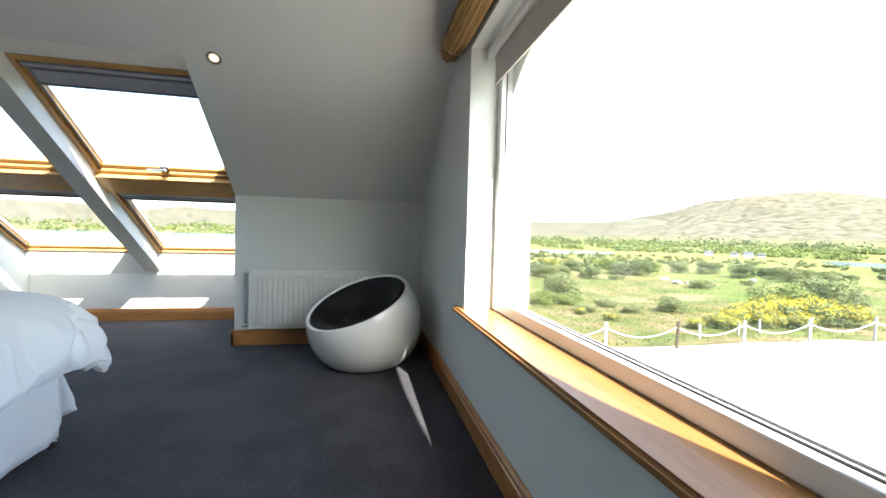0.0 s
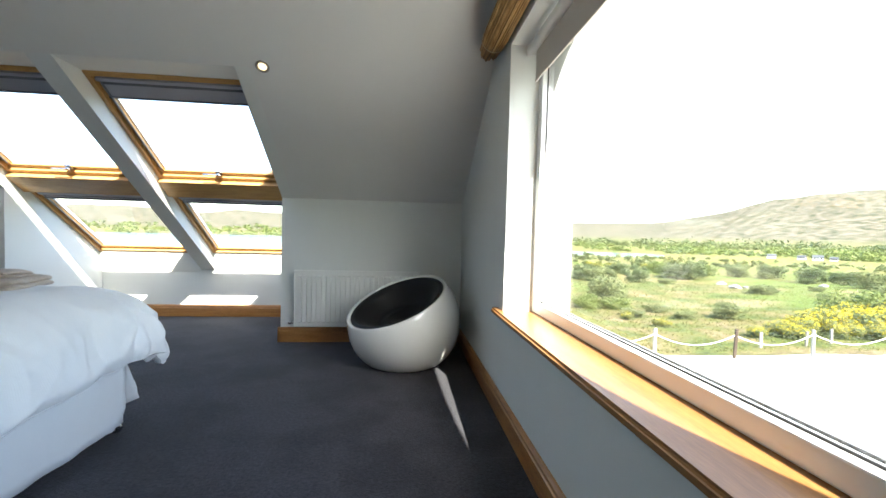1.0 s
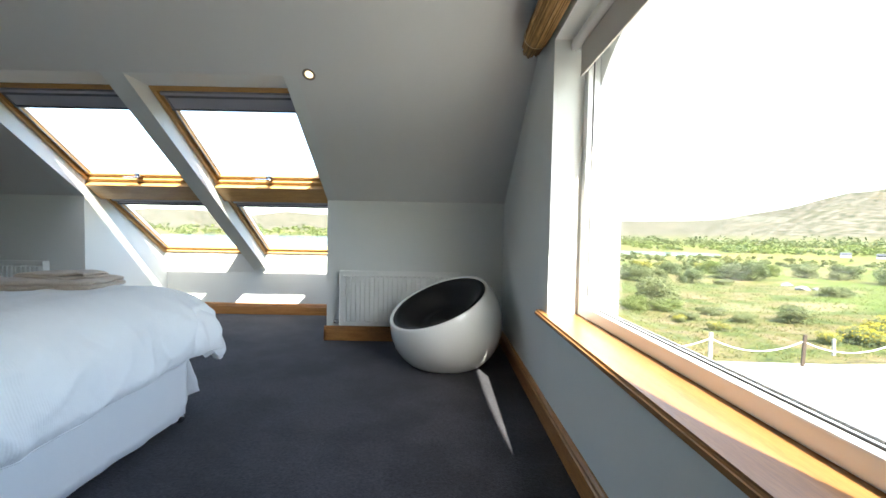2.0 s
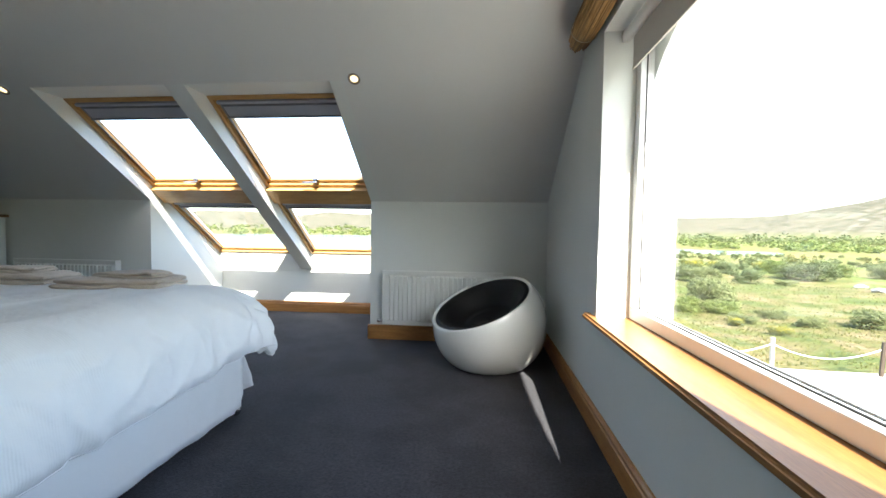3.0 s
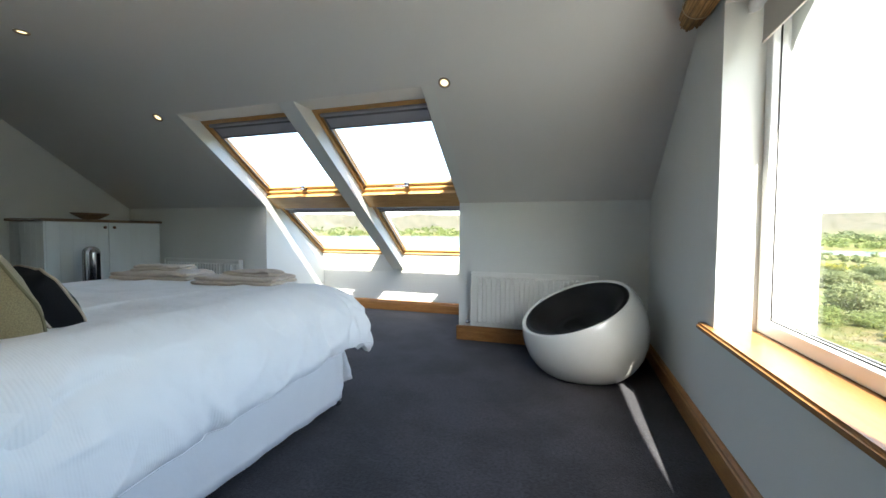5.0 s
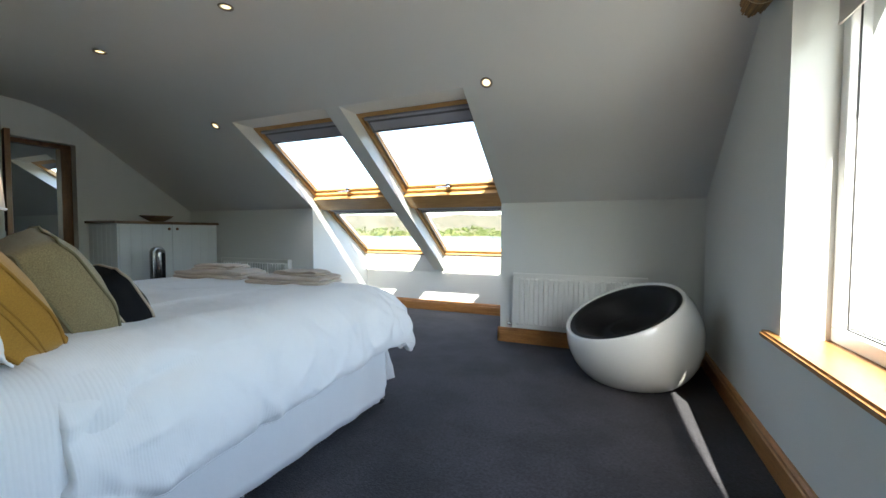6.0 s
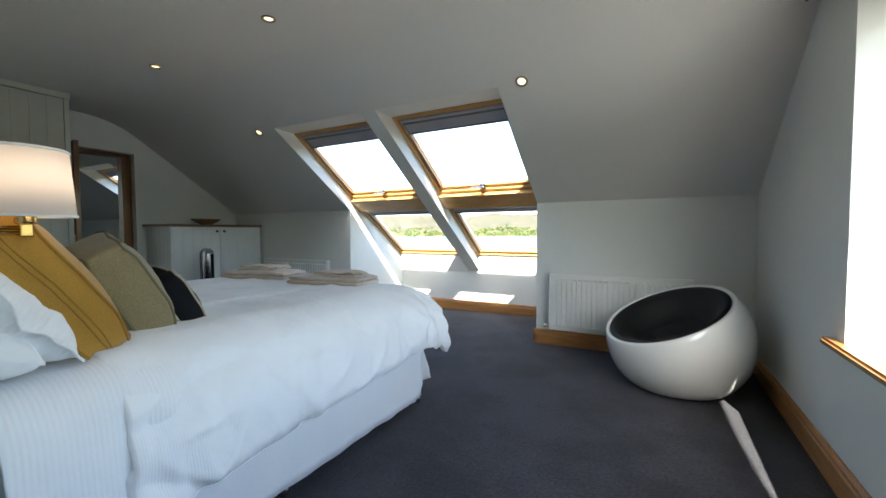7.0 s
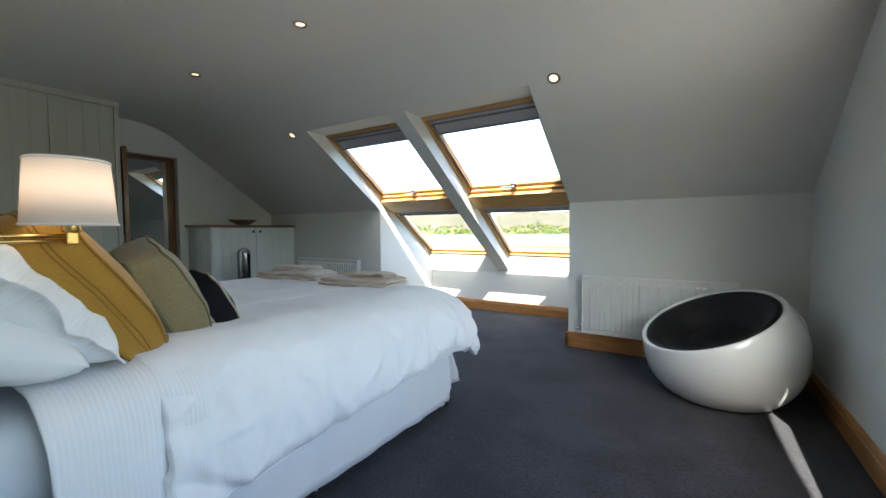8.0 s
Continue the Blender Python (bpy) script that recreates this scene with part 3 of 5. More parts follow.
for x0, x1 in ((WX0, WX1), (LX0, PX0)):
    xc, w = (x0 + x1) / 2, x1 - x0 - 0.004
    roof_window(xc, w, 0.062, 1.176, True)
    roof_window(xc, w, -1.288, -0.166, False)
    bm = bmesh.new()
    box(bm, x0 + 0.002, x1 - 0.002, -0.163, 0.059, WIN - 0.045, WIN + 0.08, 0.006, SLOPE)
    solid("transom_board", bm, PINE, "varnished pine board between upper and lower roof windows", "transom", "structure")
    bm = bmesh.new()
    prism(bm, [(YB - 0.068, 0.783), (YB - 0.002, 0.83), (YB - 0.002, 0.55)], 'x', x0 + 0.001, x1 - 0.001)
    solid("sill_lining", bm, PAINT, "white lining under the lower roof window", "lining", "structure")


# ---- downlights ----
def downlight(m):
    ob = thing("downlight", "recessed ceiling downlight, switched on, with a white ring", "downlight", m, "ceiling downlights")
    bm = bmesh.new()
    lathe(bm, [(0.031, 0.002), (0.033, -0.006), (0.042, -0.007), (0.046, -0.003), (0.046, 0.0), (0.034, 0.012)], 24)
    part("ring", bm, NICKEL, ob, "dull satin nickel ring")
    bm = bmesh.new()
    lathe(bm, [(0.0, -0.001), (0.02, -0.001), (0.031, 0.002), (0.031, 0.012), (0, 0.012)], 24)
    part("lens", bm, SPOT, ob, "glowing warm lens")
    return ob


tilt = Matrix.Rotation(-TH, 4, 'X')
for x, y in ((-1.586, -1.15), (-4.46, -1.13)):
    z = HK - SL * y
    downlight(Matrix.Translation((x, y - 0.0005, z - 0.0012)) @ tilt)
for x, y in ((-2.94, -2.20), (-4.39, -2.15)):
    downlight(pose(x, y, FLAT - 0.001))


# ---- radiators ----
def radiator(x0, x1, z0, valve_left):
    w = x1 - x0
    ob = thing("radiator", "white ribbed steel panel radiator hung on the knee wall", "radiator", pose(x0, -0.035, z0), "radiators")
    n = int(round(w / 0.047))
    h = 0.54
    bm = bmesh.new()
    step = (w - 0.05) / n
    rows = [0.004, 0.03, 0.045, h - 0.06, h - 0.045, h - 0.02]
    prof = []
    for i in range(n):
        a = 0.025 + i * step
        prof += [(a, 0.0), (a + step * 0.20, 0.0), (a + step * 0.28, 1.0), (a + step * 0.92, 1.0)]
    prof = [(0.0, 0.0)] + prof + [(w, 0.0)]
    grid = []
    for z in rows:
        k = 0.0 if z in (rows[0], rows[1], rows[-1], rows[-2]) else 1.0
        grid.append([bm.verts.new((x, -0.060 - 0.020 * d * k, z)) for x, d in prof])
    for a, b in zip(grid, grid[1:]):
        for i in range(len(prof) - 1):
            bm.faces.new((a[i], a[i + 1], b[i + 1], b[i]))
    box(bm, 0.0, w, -0.0595, -0.05, 0.0, h - 0.02)
    part("panel", bm, ENAMEL, ob)
    bm = bmesh.new()
    box(bm, -0.004, w + 0.004, -0.07, -0.002, h - 0.02, h - 0.012, 0.002)
    for i in range(int(w / 0.03)):
        box(bm, 0.015 + i * 0.03, 0.021 + i * 0.03, -0.064, -0.008, h - 0.012, h - 0.004)
    box(bm, -0.004, w + 0.004, -0.073, -0.064, h - 0.024, h, 0.003)
    box(bm, -0.004, w + 0.004, -0.010, -0.002, h - 0.024, h, 0.003)
    part("top_grille", bm, ENAMEL, ob)
    for x in (-0.004, w - 0.002):
        bm = bmesh.new()
        box(bm, x, x + 0.006, -0.072, -0.002, 0.0, h, 0.002)
        part("side_cover", bm, ENAMEL, ob)
    bm = bmesh.new()
    box(bm, 0.02, w - 0.02, -0.04, -0.012, 0.01, h - 0.03)
    part("rear_panel", bm, ENAMEL, ob)
    for x in (0.2, w - 0.25):
        bm = bmesh.new()
        box(bm, x, x + 0.04, -0.014, 0.035, 0.08, h - 0.08)
        part("wall_bracket", bm, ENAMEL, ob)
    bm = bmesh.new()
    s = -1 if valve_left else 1
    xe = -0.004 if valve_left else w + 0.004
    tube(bm, [(xe, -0.035, 0.03), (xe + s * 0.03, -0.035, 0.03)], 0.011, 10)
    tube(bm, [(xe + s * 0.03, -0.035, 0.03), (xe + s * 0.055, -0.035, 0.032)], 0.017, 12)
    tube(bm, [(xe + s * 0.04, -0.035, 0.03), (xe + s * 0.04, 0.034, 0.03)], 0.0075, 8)
    part("valve", bm, CHROME, ob, "chrome radiator valve with pipe")
    return ob


radiator(-1.622, -0.435, 0.174, True)
radiator(-5.75, -4.535, 0.215, False)

# ---- ball chair ----
chair = thing("ball_chair", "glossy white fibreglass ball chair with a black padded hollow", "armchair", pose(-0.574, -0.631, 0.0))
AX, CX, CZ = 0.479, 0.453, 0.374
n = Vector((-0.421, -0.294, 1.0)).normalized()
turn = n.to_track_quat('Z', 'Y').to_matrix()
A0 = radians(67.6)


def shell_point(r, a, b):
    d = turn @ Vector((math.sin(a) * math.cos(b), math.sin(a) * math.sin(b), math.cos(a)))
    full = 1.0
    if -0.93 < d.z < 0:
        full = (1 - (-d.z) ** 2.35) ** (1 / 2.35) / math.sqrt(1 - d.z * d.z)
    elif d.z <= -0.93:
        full = (1 - 0.93 ** 2.35) ** (1 / 2.35) / math.sqrt(1 - 0.93 * 0.93)
    return Vector((d.x * r * full, d.y * r * full, max(d.z * r * CX / AX, -CZ) + CZ))


bm = bmesh.new()
prof = []
for i in range(33):
    prof.append((AX, A0 + (math.pi - A0) * (1 - i / 32)))
for k in range(1, 7):
    w = math.pi * k / 7
    prof.append((AX - 0.017 + 0.017 * math.cos(w), A0 - 0.030 * math.sin(w)))
prof.append((AX - 0.036, A0 + 0.015))
prof.append((AX - 0.040, A0 + 0.10))
rings = []
N = 72
for r, a in prof:
    rings.append([bm.verts.new(shell_point(r, max(a, 0.0), 2 * math.pi * j / N)) for j in range(N)])
for p, q in zip(rings, rings[1:]):
    for j in range(N):
        f = bm.faces.new((p[j], p[(j + 1) % N], q[(j + 1) % N], q[j]))
        f.smooth = True
bmesh.ops.remove_doubles(bm, verts=list(bm.verts), dist=0.0004)
bmesh.ops.recalc_face_normals(bm, faces=list(bm.faces))
part("shell", bm, GLOSSWHITE, chair)
bm = bmesh.new()
rings = []
rim_r, rim_h = (AX - 0.033) * math.sin(A0), (AX - 0.033) * math.cos(A0)
for s in range(41):
    u = s / 40
    rad = rim_r * (1 - u)
    t = 1 - u
    fall = min(1.0, max(0.0, (0.90 - t) / 0.42))
    depth = -0.002 + 0.014 * math.sin(min(1.0, (1 - t) / 0.13) * math.pi) - 0.17 * fall * fall * (3 - 2 * fall) - 0.04 * max(0.0, 0.5 - t)
    ring = []
    for j in range(N if rad > 0.001 else 1):
        b = 2 * math.pi * j / N
        seat = 0.05 * max(0.0, 1 - abs(t - 0.35) / 0.4) * (0.5 - 0.5 * math.sin(b))
        d = turn @ Vector((rad * math.cos(b), rad * math.sin(b), rim_h + depth + seat))
        ring.append(bm.verts.new((d.x, d.y, d.z * CX / AX + CZ)))
    rings.append(ring)
for p, q in zip(rings, rings[1:]):
    for j in range(N):
        vs = [p[j], p[(j + 1) % N], q[(j + 1) % len(q)], q[j % len(q)]]
        u = []
        for v in vs:
            if v not in u:
                u.append(v)
        f = bm.faces.new(u)
        f.smooth = True
bmesh.ops.recalc_face_normals(bm, faces=list(bm.faces))
part("seat_liner", bm, LEATHER, chair, "black leather padded seat")
bm = bmesh.new()
ring = []
for j in range(N):
    b = 2 * math.pi * j / N
    d = turn @ Vector(((rim_r - 0.004) * math.cos(b), (rim_r - 0.004) * math.sin(b), rim_h + 0.002))
    ring.append((d.x, d.y, d.z * CX / AX + CZ))
tube(bm, ring, 0.007, 6, closed=True)
part("piping", bm, LEATHER, chair)


# ---- bed ----
BX0, BX1, BY0, BY1 = -3.93, -2.07, -3.86, -1.80
bed = thing("bed", "wide divan bed with a white valance and mattress", "bed", pose(0, 0, 0))
bm = bmesh.new()
box(bm, BX0 + 0.03, BX1 - 0.03, BY0, BY1 - 0.03, 0.09, 0.42, 0.02)
part("base", bm, SHEET, bed)
bm = bmesh.new()
box(bm, BX0 + 0.03, BX1 - 0.03, BY0, BY1 - 0.03, 0.42, 0.665, 0.085)
for f in bm.faces:
    f.smooth = True
part("mattress", bm, MATTRESS, bed, "pale quilted mattress under a fitted sheet")
rng = random.Random(7)


def valance(side):
    """A hanging cloth panel with soft folds; flared at the foot corner."""
    bm = bmesh.new()
    cols = 90
    rows = 10
    g = []
    for i in range(cols + 1):
        s = i / cols
        col = []
        for j in range(rows + 1):
            t = j / rows
            z = 0.44 - t * 0.392
            near = max(0.0, s - 0.70) / 0.30
            wob = t * (0.004 * math.sin(s * 23) + 0.003 * math.sin(s * 61 + 1.3)) + 0.016 * near * max(0.0, 1 - abs(noise.noise(Vector((s * 11 + t * 1.6, t * 0.8, 3.0)))) * 3.5) * (0.3 + t) + 0.004 * noise.noise(Vector((s * 14, t * 3, 8.0)))
            if side == "x":
                p = (BX1 + 0.012 + wob, BY0 + s * (BY1 + 0.012 - BY0), z)
            elif side == "x2":
                p = (BX0 - 0.012 - wob, BY0 + s * (BY1 - BY0), z)
            else:
                p = (BX0 + s * (BX1 - BX0) - 0.004, BY1 + 0.014 + wob + 0.16 * t * max(0.0, (s - 0.90) / 0.10) ** 0.8, z + 0.07 * t * max(0.0, (s - 0.90) / 0.10))
            col.append(bm.verts.new(p))
        g.append(col)
    for a, b in zip(g, g[1:]):
        for j in range(rows):
            f = bm.faces.new((a[j], b[j], b[j + 1], a[j + 1]))
            f.smooth = True
    ob = part("valance", bm, SHEET, bed, "white cotton valance with soft folds")
    md = ob.modifiers.new("thick", 'SOLIDIFY')
    md.thickness = 0.004


valance("x")
valance("x2")
valance("y")
for x, y in ((BX1 - 0.012, BY1 - 0.004), (BX1 - 0.02, -2.86), (BX1 - 0.06, BY0 + 0.2), (BX0 + 0.1, BY1 - 0.12), (BX0 + 0.1, BY0 + 0.2)):
    bm = bmesh.new()
    lathe(bm, [(0, -0.012), (0.02, -0.012), (0.027, -0.006), (0.027, 0.006), (0.02, 0.012), (0, 0.012)], 16, pose(x, y, 0.027, 90, 0, 20))
    tube(bm, [(x, y, 0.03), (x, y + 0.02, 0.06), (x, y + 0.02, 0.095)], 0.009, 8)
    part("castor", bm, CHROME, bed, "small metal castor")


def drape(name, label, x0, x1, y0, y1, top, R, over, nx, ny, mat, seed, thick=0.035, puff=0.03):
    """A cloth laid over a flat top that bends down round the edges. over: lengths past x0, x1, y0, y1."""
    bm = bmesh.new()
    g = []
    ax, bx = x0 - over[0], x1 + over[1]
    ay, by = y0 - over[2], y1 + over[3]
    for i in range(nx + 1):
        row = []
        for j in range(ny + 1):
            y = ay + (by - ay) * j / ny
            x = ax + (bx - ax) * i / nx
            cx, cy = min(max(x, x0), x1), min(max(y, y0), y1)
            ox, oy = x - cx, y - cy
            o = (ox ** 4 + oy ** 4) ** 0.25
            nz = noise.noise(Vector((x * 1.7, y * 1.7, seed))) * 0.6 + noise.noise(Vector((x * 4.2, y * 3.1, seed + 5))) * 0.3
            fold = noise.noise(Vector((x * 1.2 + y * 0.8, y * 7 - x * 2, seed + 9)))
            crease = 1 - abs(noise.noise(Vector((x * 2.1 - y * 1.3, y * 2.6 + x, seed + 4))))
            z = top + (puff * nz + 0.020 * fold + 0.026 * crease ** 6) * (1 - 0.75 * min(1, o / 0.35))
            px, py = cx, cy
            if o > 1e-6:
                length = math.hypot(ox, oy)
                ox, oy = ox * o / length, oy * o / length
                ang = min(o / R, radians(80))
                hor = R * math.sin(ang) * 1.06 + max(0.0, o - R * radians(80)) * 0.10
                down = R * (1 - math.cos(ang)) + max(0.0, o - R * radians(80)) * 0.985
                swell = 1 + 0.10 * nz + 0.05 * noise.noise(Vector((x * 7, y * 7, seed + 2))) * min(1, o / 0.3)
                px += ox / o * hor * swell
                py += oy / o * hor * swell
                rip = 0.012 * min(1, o / 0.3) * math.sin((x * 13 if abs(oy) > abs(ox) else y * 10) + 5 * nz)
                px += ox / o * rip
                py += oy / o * rip
                z -= down * (1 + 0.025 * noise.noise(Vector((x * 0.5 if abs(oy) < abs(ox) else x * 5, y * 5 if abs(oy) < abs(ox) else y * 0.5, seed + 7))))
            row.append(bm.verts.new((px, py, z)))
        g.append(row)
    for a, b in zip(g, g[1:]):
        for j in range(ny):
            f = bm.faces.new((a[j], b[j], b[j + 1], a[j + 1]))
            f.smooth = True
    bmesh.ops.recalc_face_normals(bm, faces=list(bm.faces))
    ob = solid(name, bm, mat, label, "bedding")
    md = ob.modifiers.new("thick", 'SOLIDIFY')
    md.thickness, md.offset = thick, -1
    bv = ob.modifiers.new("soft", 'SUBSURF')
    bv.levels = bv.render_levels = 1
    return ob


def duvet(x0, x1, y0, y1, top, R, over, n, seed):
    """A plump quilt: flat on the bed, rolling down past the edges to a soft tucked hem."""
    ax, bx, by = x0 - over, x1 + over, y1 + over
    bend = radians(80)

    def at(u, v):
        x, y = ax + (bx + 0.13 * (1 - v) - ax) * u, y0 + (by - y0) * v
        ox, oy = x - min(max(x, x0), x1), max(0.0, y - y1)
        o = (abs(ox) ** 3 + oy ** 3) ** (1 / 3)
        q = Vector((x, y, seed))
        roll = noise.noise(Vector((x * 1.5, y * 1.1, seed))) * 0.020 + noise.noise(Vector((x * 3.6, y * 2.4, seed + 5))) * 0.008
        lie = noise.noise(Vector((x * 5.2 + y * 0.3, y * 0.45, seed + 9)))
        ridge = max(0.0, 1 - abs(noise.noise(Vector((x * 1.9 - y * 2.6, y * 1.1 + x * 0.8, seed + 4)))) * 5)
        fine = max(0.0, 1 - abs(noise.noise(Vector((x * 5.0 + y * 3.0, y * 4.2 - x * 2.0, seed + 21)))) * 4)
        edge = min(1.0, o / 0.30)
        corner = min(abs(ox), oy) / over
        p = Vector((x - ox, y - oy, top + (roll + 0.017 * lie + 0.009 * ridge) * (1 - 0.8 * edge)))
        p.z += 0.007 * math.exp(-((x + 2.66 + 0.02 * math.sin(y * 4)) / 0.014) ** 2) * (1 - edge)
        if o > 1e-6:
            d = Vector((ox / o, oy / o, 0))
            ang = min(o / R, bend)
            rest = max(0.0, o - R * bend)
            hem = max(0.0, o - (over * (1 + 0.26 * corner) + 0.13 * (1 - v) - 0.07)) / 0.07
            out = R * math.sin(ang) + rest * 0.14 - 0.045 * min(hem, 1.3) ** 2
            down = R * (1 - math.cos(ang)) + rest * 0.97
            fold = math.sin((y if abs(ox) > oy else x) * 6.5 + 7 * noise.noise(q * 0.9)) * 0.5 + noise.noise(Vector((x * 3, y * 3, seed + 2)))
            gather = 0.022 * math.sin(math.atan2(oy, abs(ox) + 1e-6) * 17) * min(1.0, corner * 2.5)
            out += edge * (0.021 * fold + 0.013 * fine + 0.016 * ridge + gather) + 0.03 * corner
            tuck = max(0.0, 1 - abs(noise.noise(Vector((x * 2.5, y * 2.5, seed + 13)))) * 6) * edge ** 3
            p += d * (out - 0.030 * tuck)
            p.z -= down * (1 + 0.03 * noise.noise(Vector((x * 2.2, y * 2.2, seed + 7))))
        return p
    bm = bmesh.new()
    g = [[bm.verts.new(at(i / n, j / n)) for j in range(n + 1)] for i in range(n + 1)]
    for a, b in zip(g, g[1:]):
        for j in range(n):
            bm.faces.new((a[j], b[j], b[j + 1], a[j + 1])).smooth = True
    bmesh.ops.recalc_face_normals(bm, faces=list(bm.faces))
    ob = solid("duvet", bm, QUILT, "white finely ribbed duvet hanging over the bed's sides", "bedding")
    md = ob.modifiers.new("thick", 'SOLIDIFY')
    md.thickness, md.offset = 0.055, -1
    sm = ob.modifiers.new("soft", 'SUBSURF')
    sm.levels = sm.render_levels = 1
    bm = bmesh.new()
    rim = [at(1 - 0.004, j / 120) for j in range(121)] + [at(1 - j / 120, 1 - 0.004) for j in range(1, 121)]
    tube(bm, rim, 0.004, 5)
    part("hem_seam", bm, QUILT, ob)


duvet(-3.72, -2.30, -3.44, -1.815, 0.764, 0.33, 0.55, 190, 2.0)
drape("coverlet", "white ribbed top cover folded back near the pillows", -3.75, -2.20, -3.67, -3.36, 0.726, 0.17, (0.3, 0.68, 0.02, 0.10), 90, 40, LINEN, 6.0, 0.012, 0.010)


# ---- pillows and cushions ----
def pillow_mesh(bm, w, h, t, nx=26, ny=22, seed=0.0, border=0.0, crease=1.0):
    """A stuffed case: local x across, y up, z thick. border: a flat flap round it."""
    sides = []
    for s in (1, -1):
        g = []
        for i in range(nx + 1):
            row = []
            for j in range(ny + 1):
                u, v = 2 * i / nx - 1, 2 * j / ny - 1
                uu, vv = abs(u) / (1 - border), abs(v) / (1 - border)
                f = max(0.0, 1 - uu ** 2.6) * max(0.0, 1 - vv ** 2.6)
                z = s * (t / 2 * f ** 0.42 + 0.003)
                pin = 1 - 0.055 * (1 - v * v) * abs(u) ** 6 if border == 0 else 1.0
                pin2 = 1 - 0.055 * (1 - u * u) * abs(v) ** 6 if border == 0 else 1.0
                nz = (noise.noise(Vector((u * 2.3, v * 2.3, seed + s))) + 0.5 * noise.noise(Vector((u * 6 + v * 3, v * 5, seed + 2 * s)))) * 0.10 * t * crease
                if border:
                    z += 0.030 * noise.noise(Vector((u * 4.5, v * 4.5, seed))) * max(0, max(uu, vv) - 0.8) * 4
                row.append(bm.verts.new((u * w / 2 * pin, v * h / 2 * pin2, z + nz * f)))
            g.append(row)
        for a, b in zip(g, g[1:]):
            for j in range(ny):
                q = (a[j], b[j], b[j + 1], a[j + 1])
                fc = bm.faces.new(q if s > 0 else q[::-1])
                fc.smooth = True
        sides.append(g)
    rim = lambda g: [g[i][0] for i in range(nx)] + [g[nx][j] for j in range(ny)] + [g[i][ny] for i in range(nx, 0, -1)] + [g[0][j] for j in range(ny, 0, -1)]
    a, b = rim(sides[0]), rim(sides[1])
    for i in range(len(a)):
        j = (i + 1) % len(a)
        fc = bm.faces.new((a[i], b[i], b[j], a[j]))
        fc.smooth = True


def box_cushion(name, label, w, h, t, m, mat, trim, seed, zipped=False):
    """A plump gusseted square cushion with piped seams; the gusset narrows at the corners."""
    ob = thing(name, label, "cushion", m, "cushions on the bed")
    n = 26
    steps = 4 * n

    def at(k, g, zz):
        """k round the edge, g from the middle out, zz from back to front across the gusset."""
        a = 2 * math.pi * k / steps
        c, s = math.cos(a), math.sin(a)
        e = 0.31
        x = math.copysign(abs(c) ** e, c) * w / 2 * g
        y = math.copysign(abs(s) ** e, s) * h / 2 * g
        corner = abs(math.sin(2 * a)) ** 3
        half = t * 0.36 * (1 - 0.16 * corner * g * g)
        belly = 1 + 0.05 * (1 - zz * zz) * (1 - corner) * g - 0.03 * (1 - corner) * (g > 0.9)
        dome = t * 0.24 * (1 - min(g, 1.0) ** 2.6) if abs(zz) == 1 else 0.0
        z = zz * half + math.copysign(dome, zz)
        q = Vector((x * 4.5, y * 4.5, zz * 0.5 + seed))
        nz = noise.noise(q) * 0.016 + noise.noise(q * 2.7) * 0.006
        pull = noise.noise(Vector((x * 16, y * 5, seed + 3 + zz))) * 0.006 * g
        return Vector((x * belly + nz * 0.6, y * belly + nz * 0.6, z + nz + pull))
    bm = bmesh.new()
    rings = []
    cap = [0.02, 0.2, 0.4, 0.56, 0.70, 0.81, 0.89, 0.95, 0.985]
    order = [(g, -1) for g in cap] + [(1.0, -1 + 2 * q / 10) for q in range(11)] + [(g, 1) for g in cap[::-1]]
    for g, zz in order:
        rings.append([bm.verts.new(at(k, g, zz)) for k in range(steps)])
    for p, q in zip(rings, rings[1:]):
        for k in range(steps):
            f = bm.faces.new((p[k], p[(k + 1) % steps], q[(k + 1) % steps], q[k]))
            f.smooth = True
    bm.faces.new(rings[0][::-1])
    bm.faces.new(rings[-1])
    bmesh.ops.recalc_face_normals(bm, faces=list(bm.faces))
    part("cover", bm, mat, ob)
    for s in (-1, 1):
        bm = bmesh.new()
        tube(bm, [at(k, 1.002, s) for k in range(steps)], 0.0048, 6, closed=True)
        part("piping", bm, trim, ob)
    if zipped:
        bm = bmesh.new()
        tube(bm, [at(k, 1.0, 0.1) for k in range(steps)], 0.0026, 5, closed=True)
        tube(bm, [at(k, 1.0, -0.1) for k in range(steps)], 0.0022, 5, closed=True)
        part("zip_seam", bm, trim, ob)
    return ob


def leaning(x, y, z, lean, turn_z, roll=0):
    """Stands on its lower edge at x, y, z, leaning back towards the bed's head."""
    return Matrix.Translation((x, y, z)) @ Matrix.Rotation(radians(180 + turn_z), 4, 'Z') @ Matrix.Rotation(radians(90 - lean), 4, 'X') @ Matrix.Rotation(radians(roll), 4, 'Z')


box_cushion("mustard_cushion", "mustard yellow piped box cushion leaning on pillows", 0.52, 0.54, 0.21, leaning(-2.455, -3.51, 0.965, 33, -4), MUSTARD, MUSTARD_D, 1.0, True)
box_cushion("olive_cushion", "olive linen piped box cushion leaning on the mustard one", 0.46, 0.385, 0.19, leaning(-2.57, -3.22, 0.912, 27, -12, 4), OLIVE, OLIVE_D, 3.0)
box_cushion("black_cushion", "black cotton cushion edged with cream piping", 0.38, 0.245, 0.12, leaning(-2.575, -3.03, 0.843, 30, -16, 4), BLACK, CREAM, 5.0)


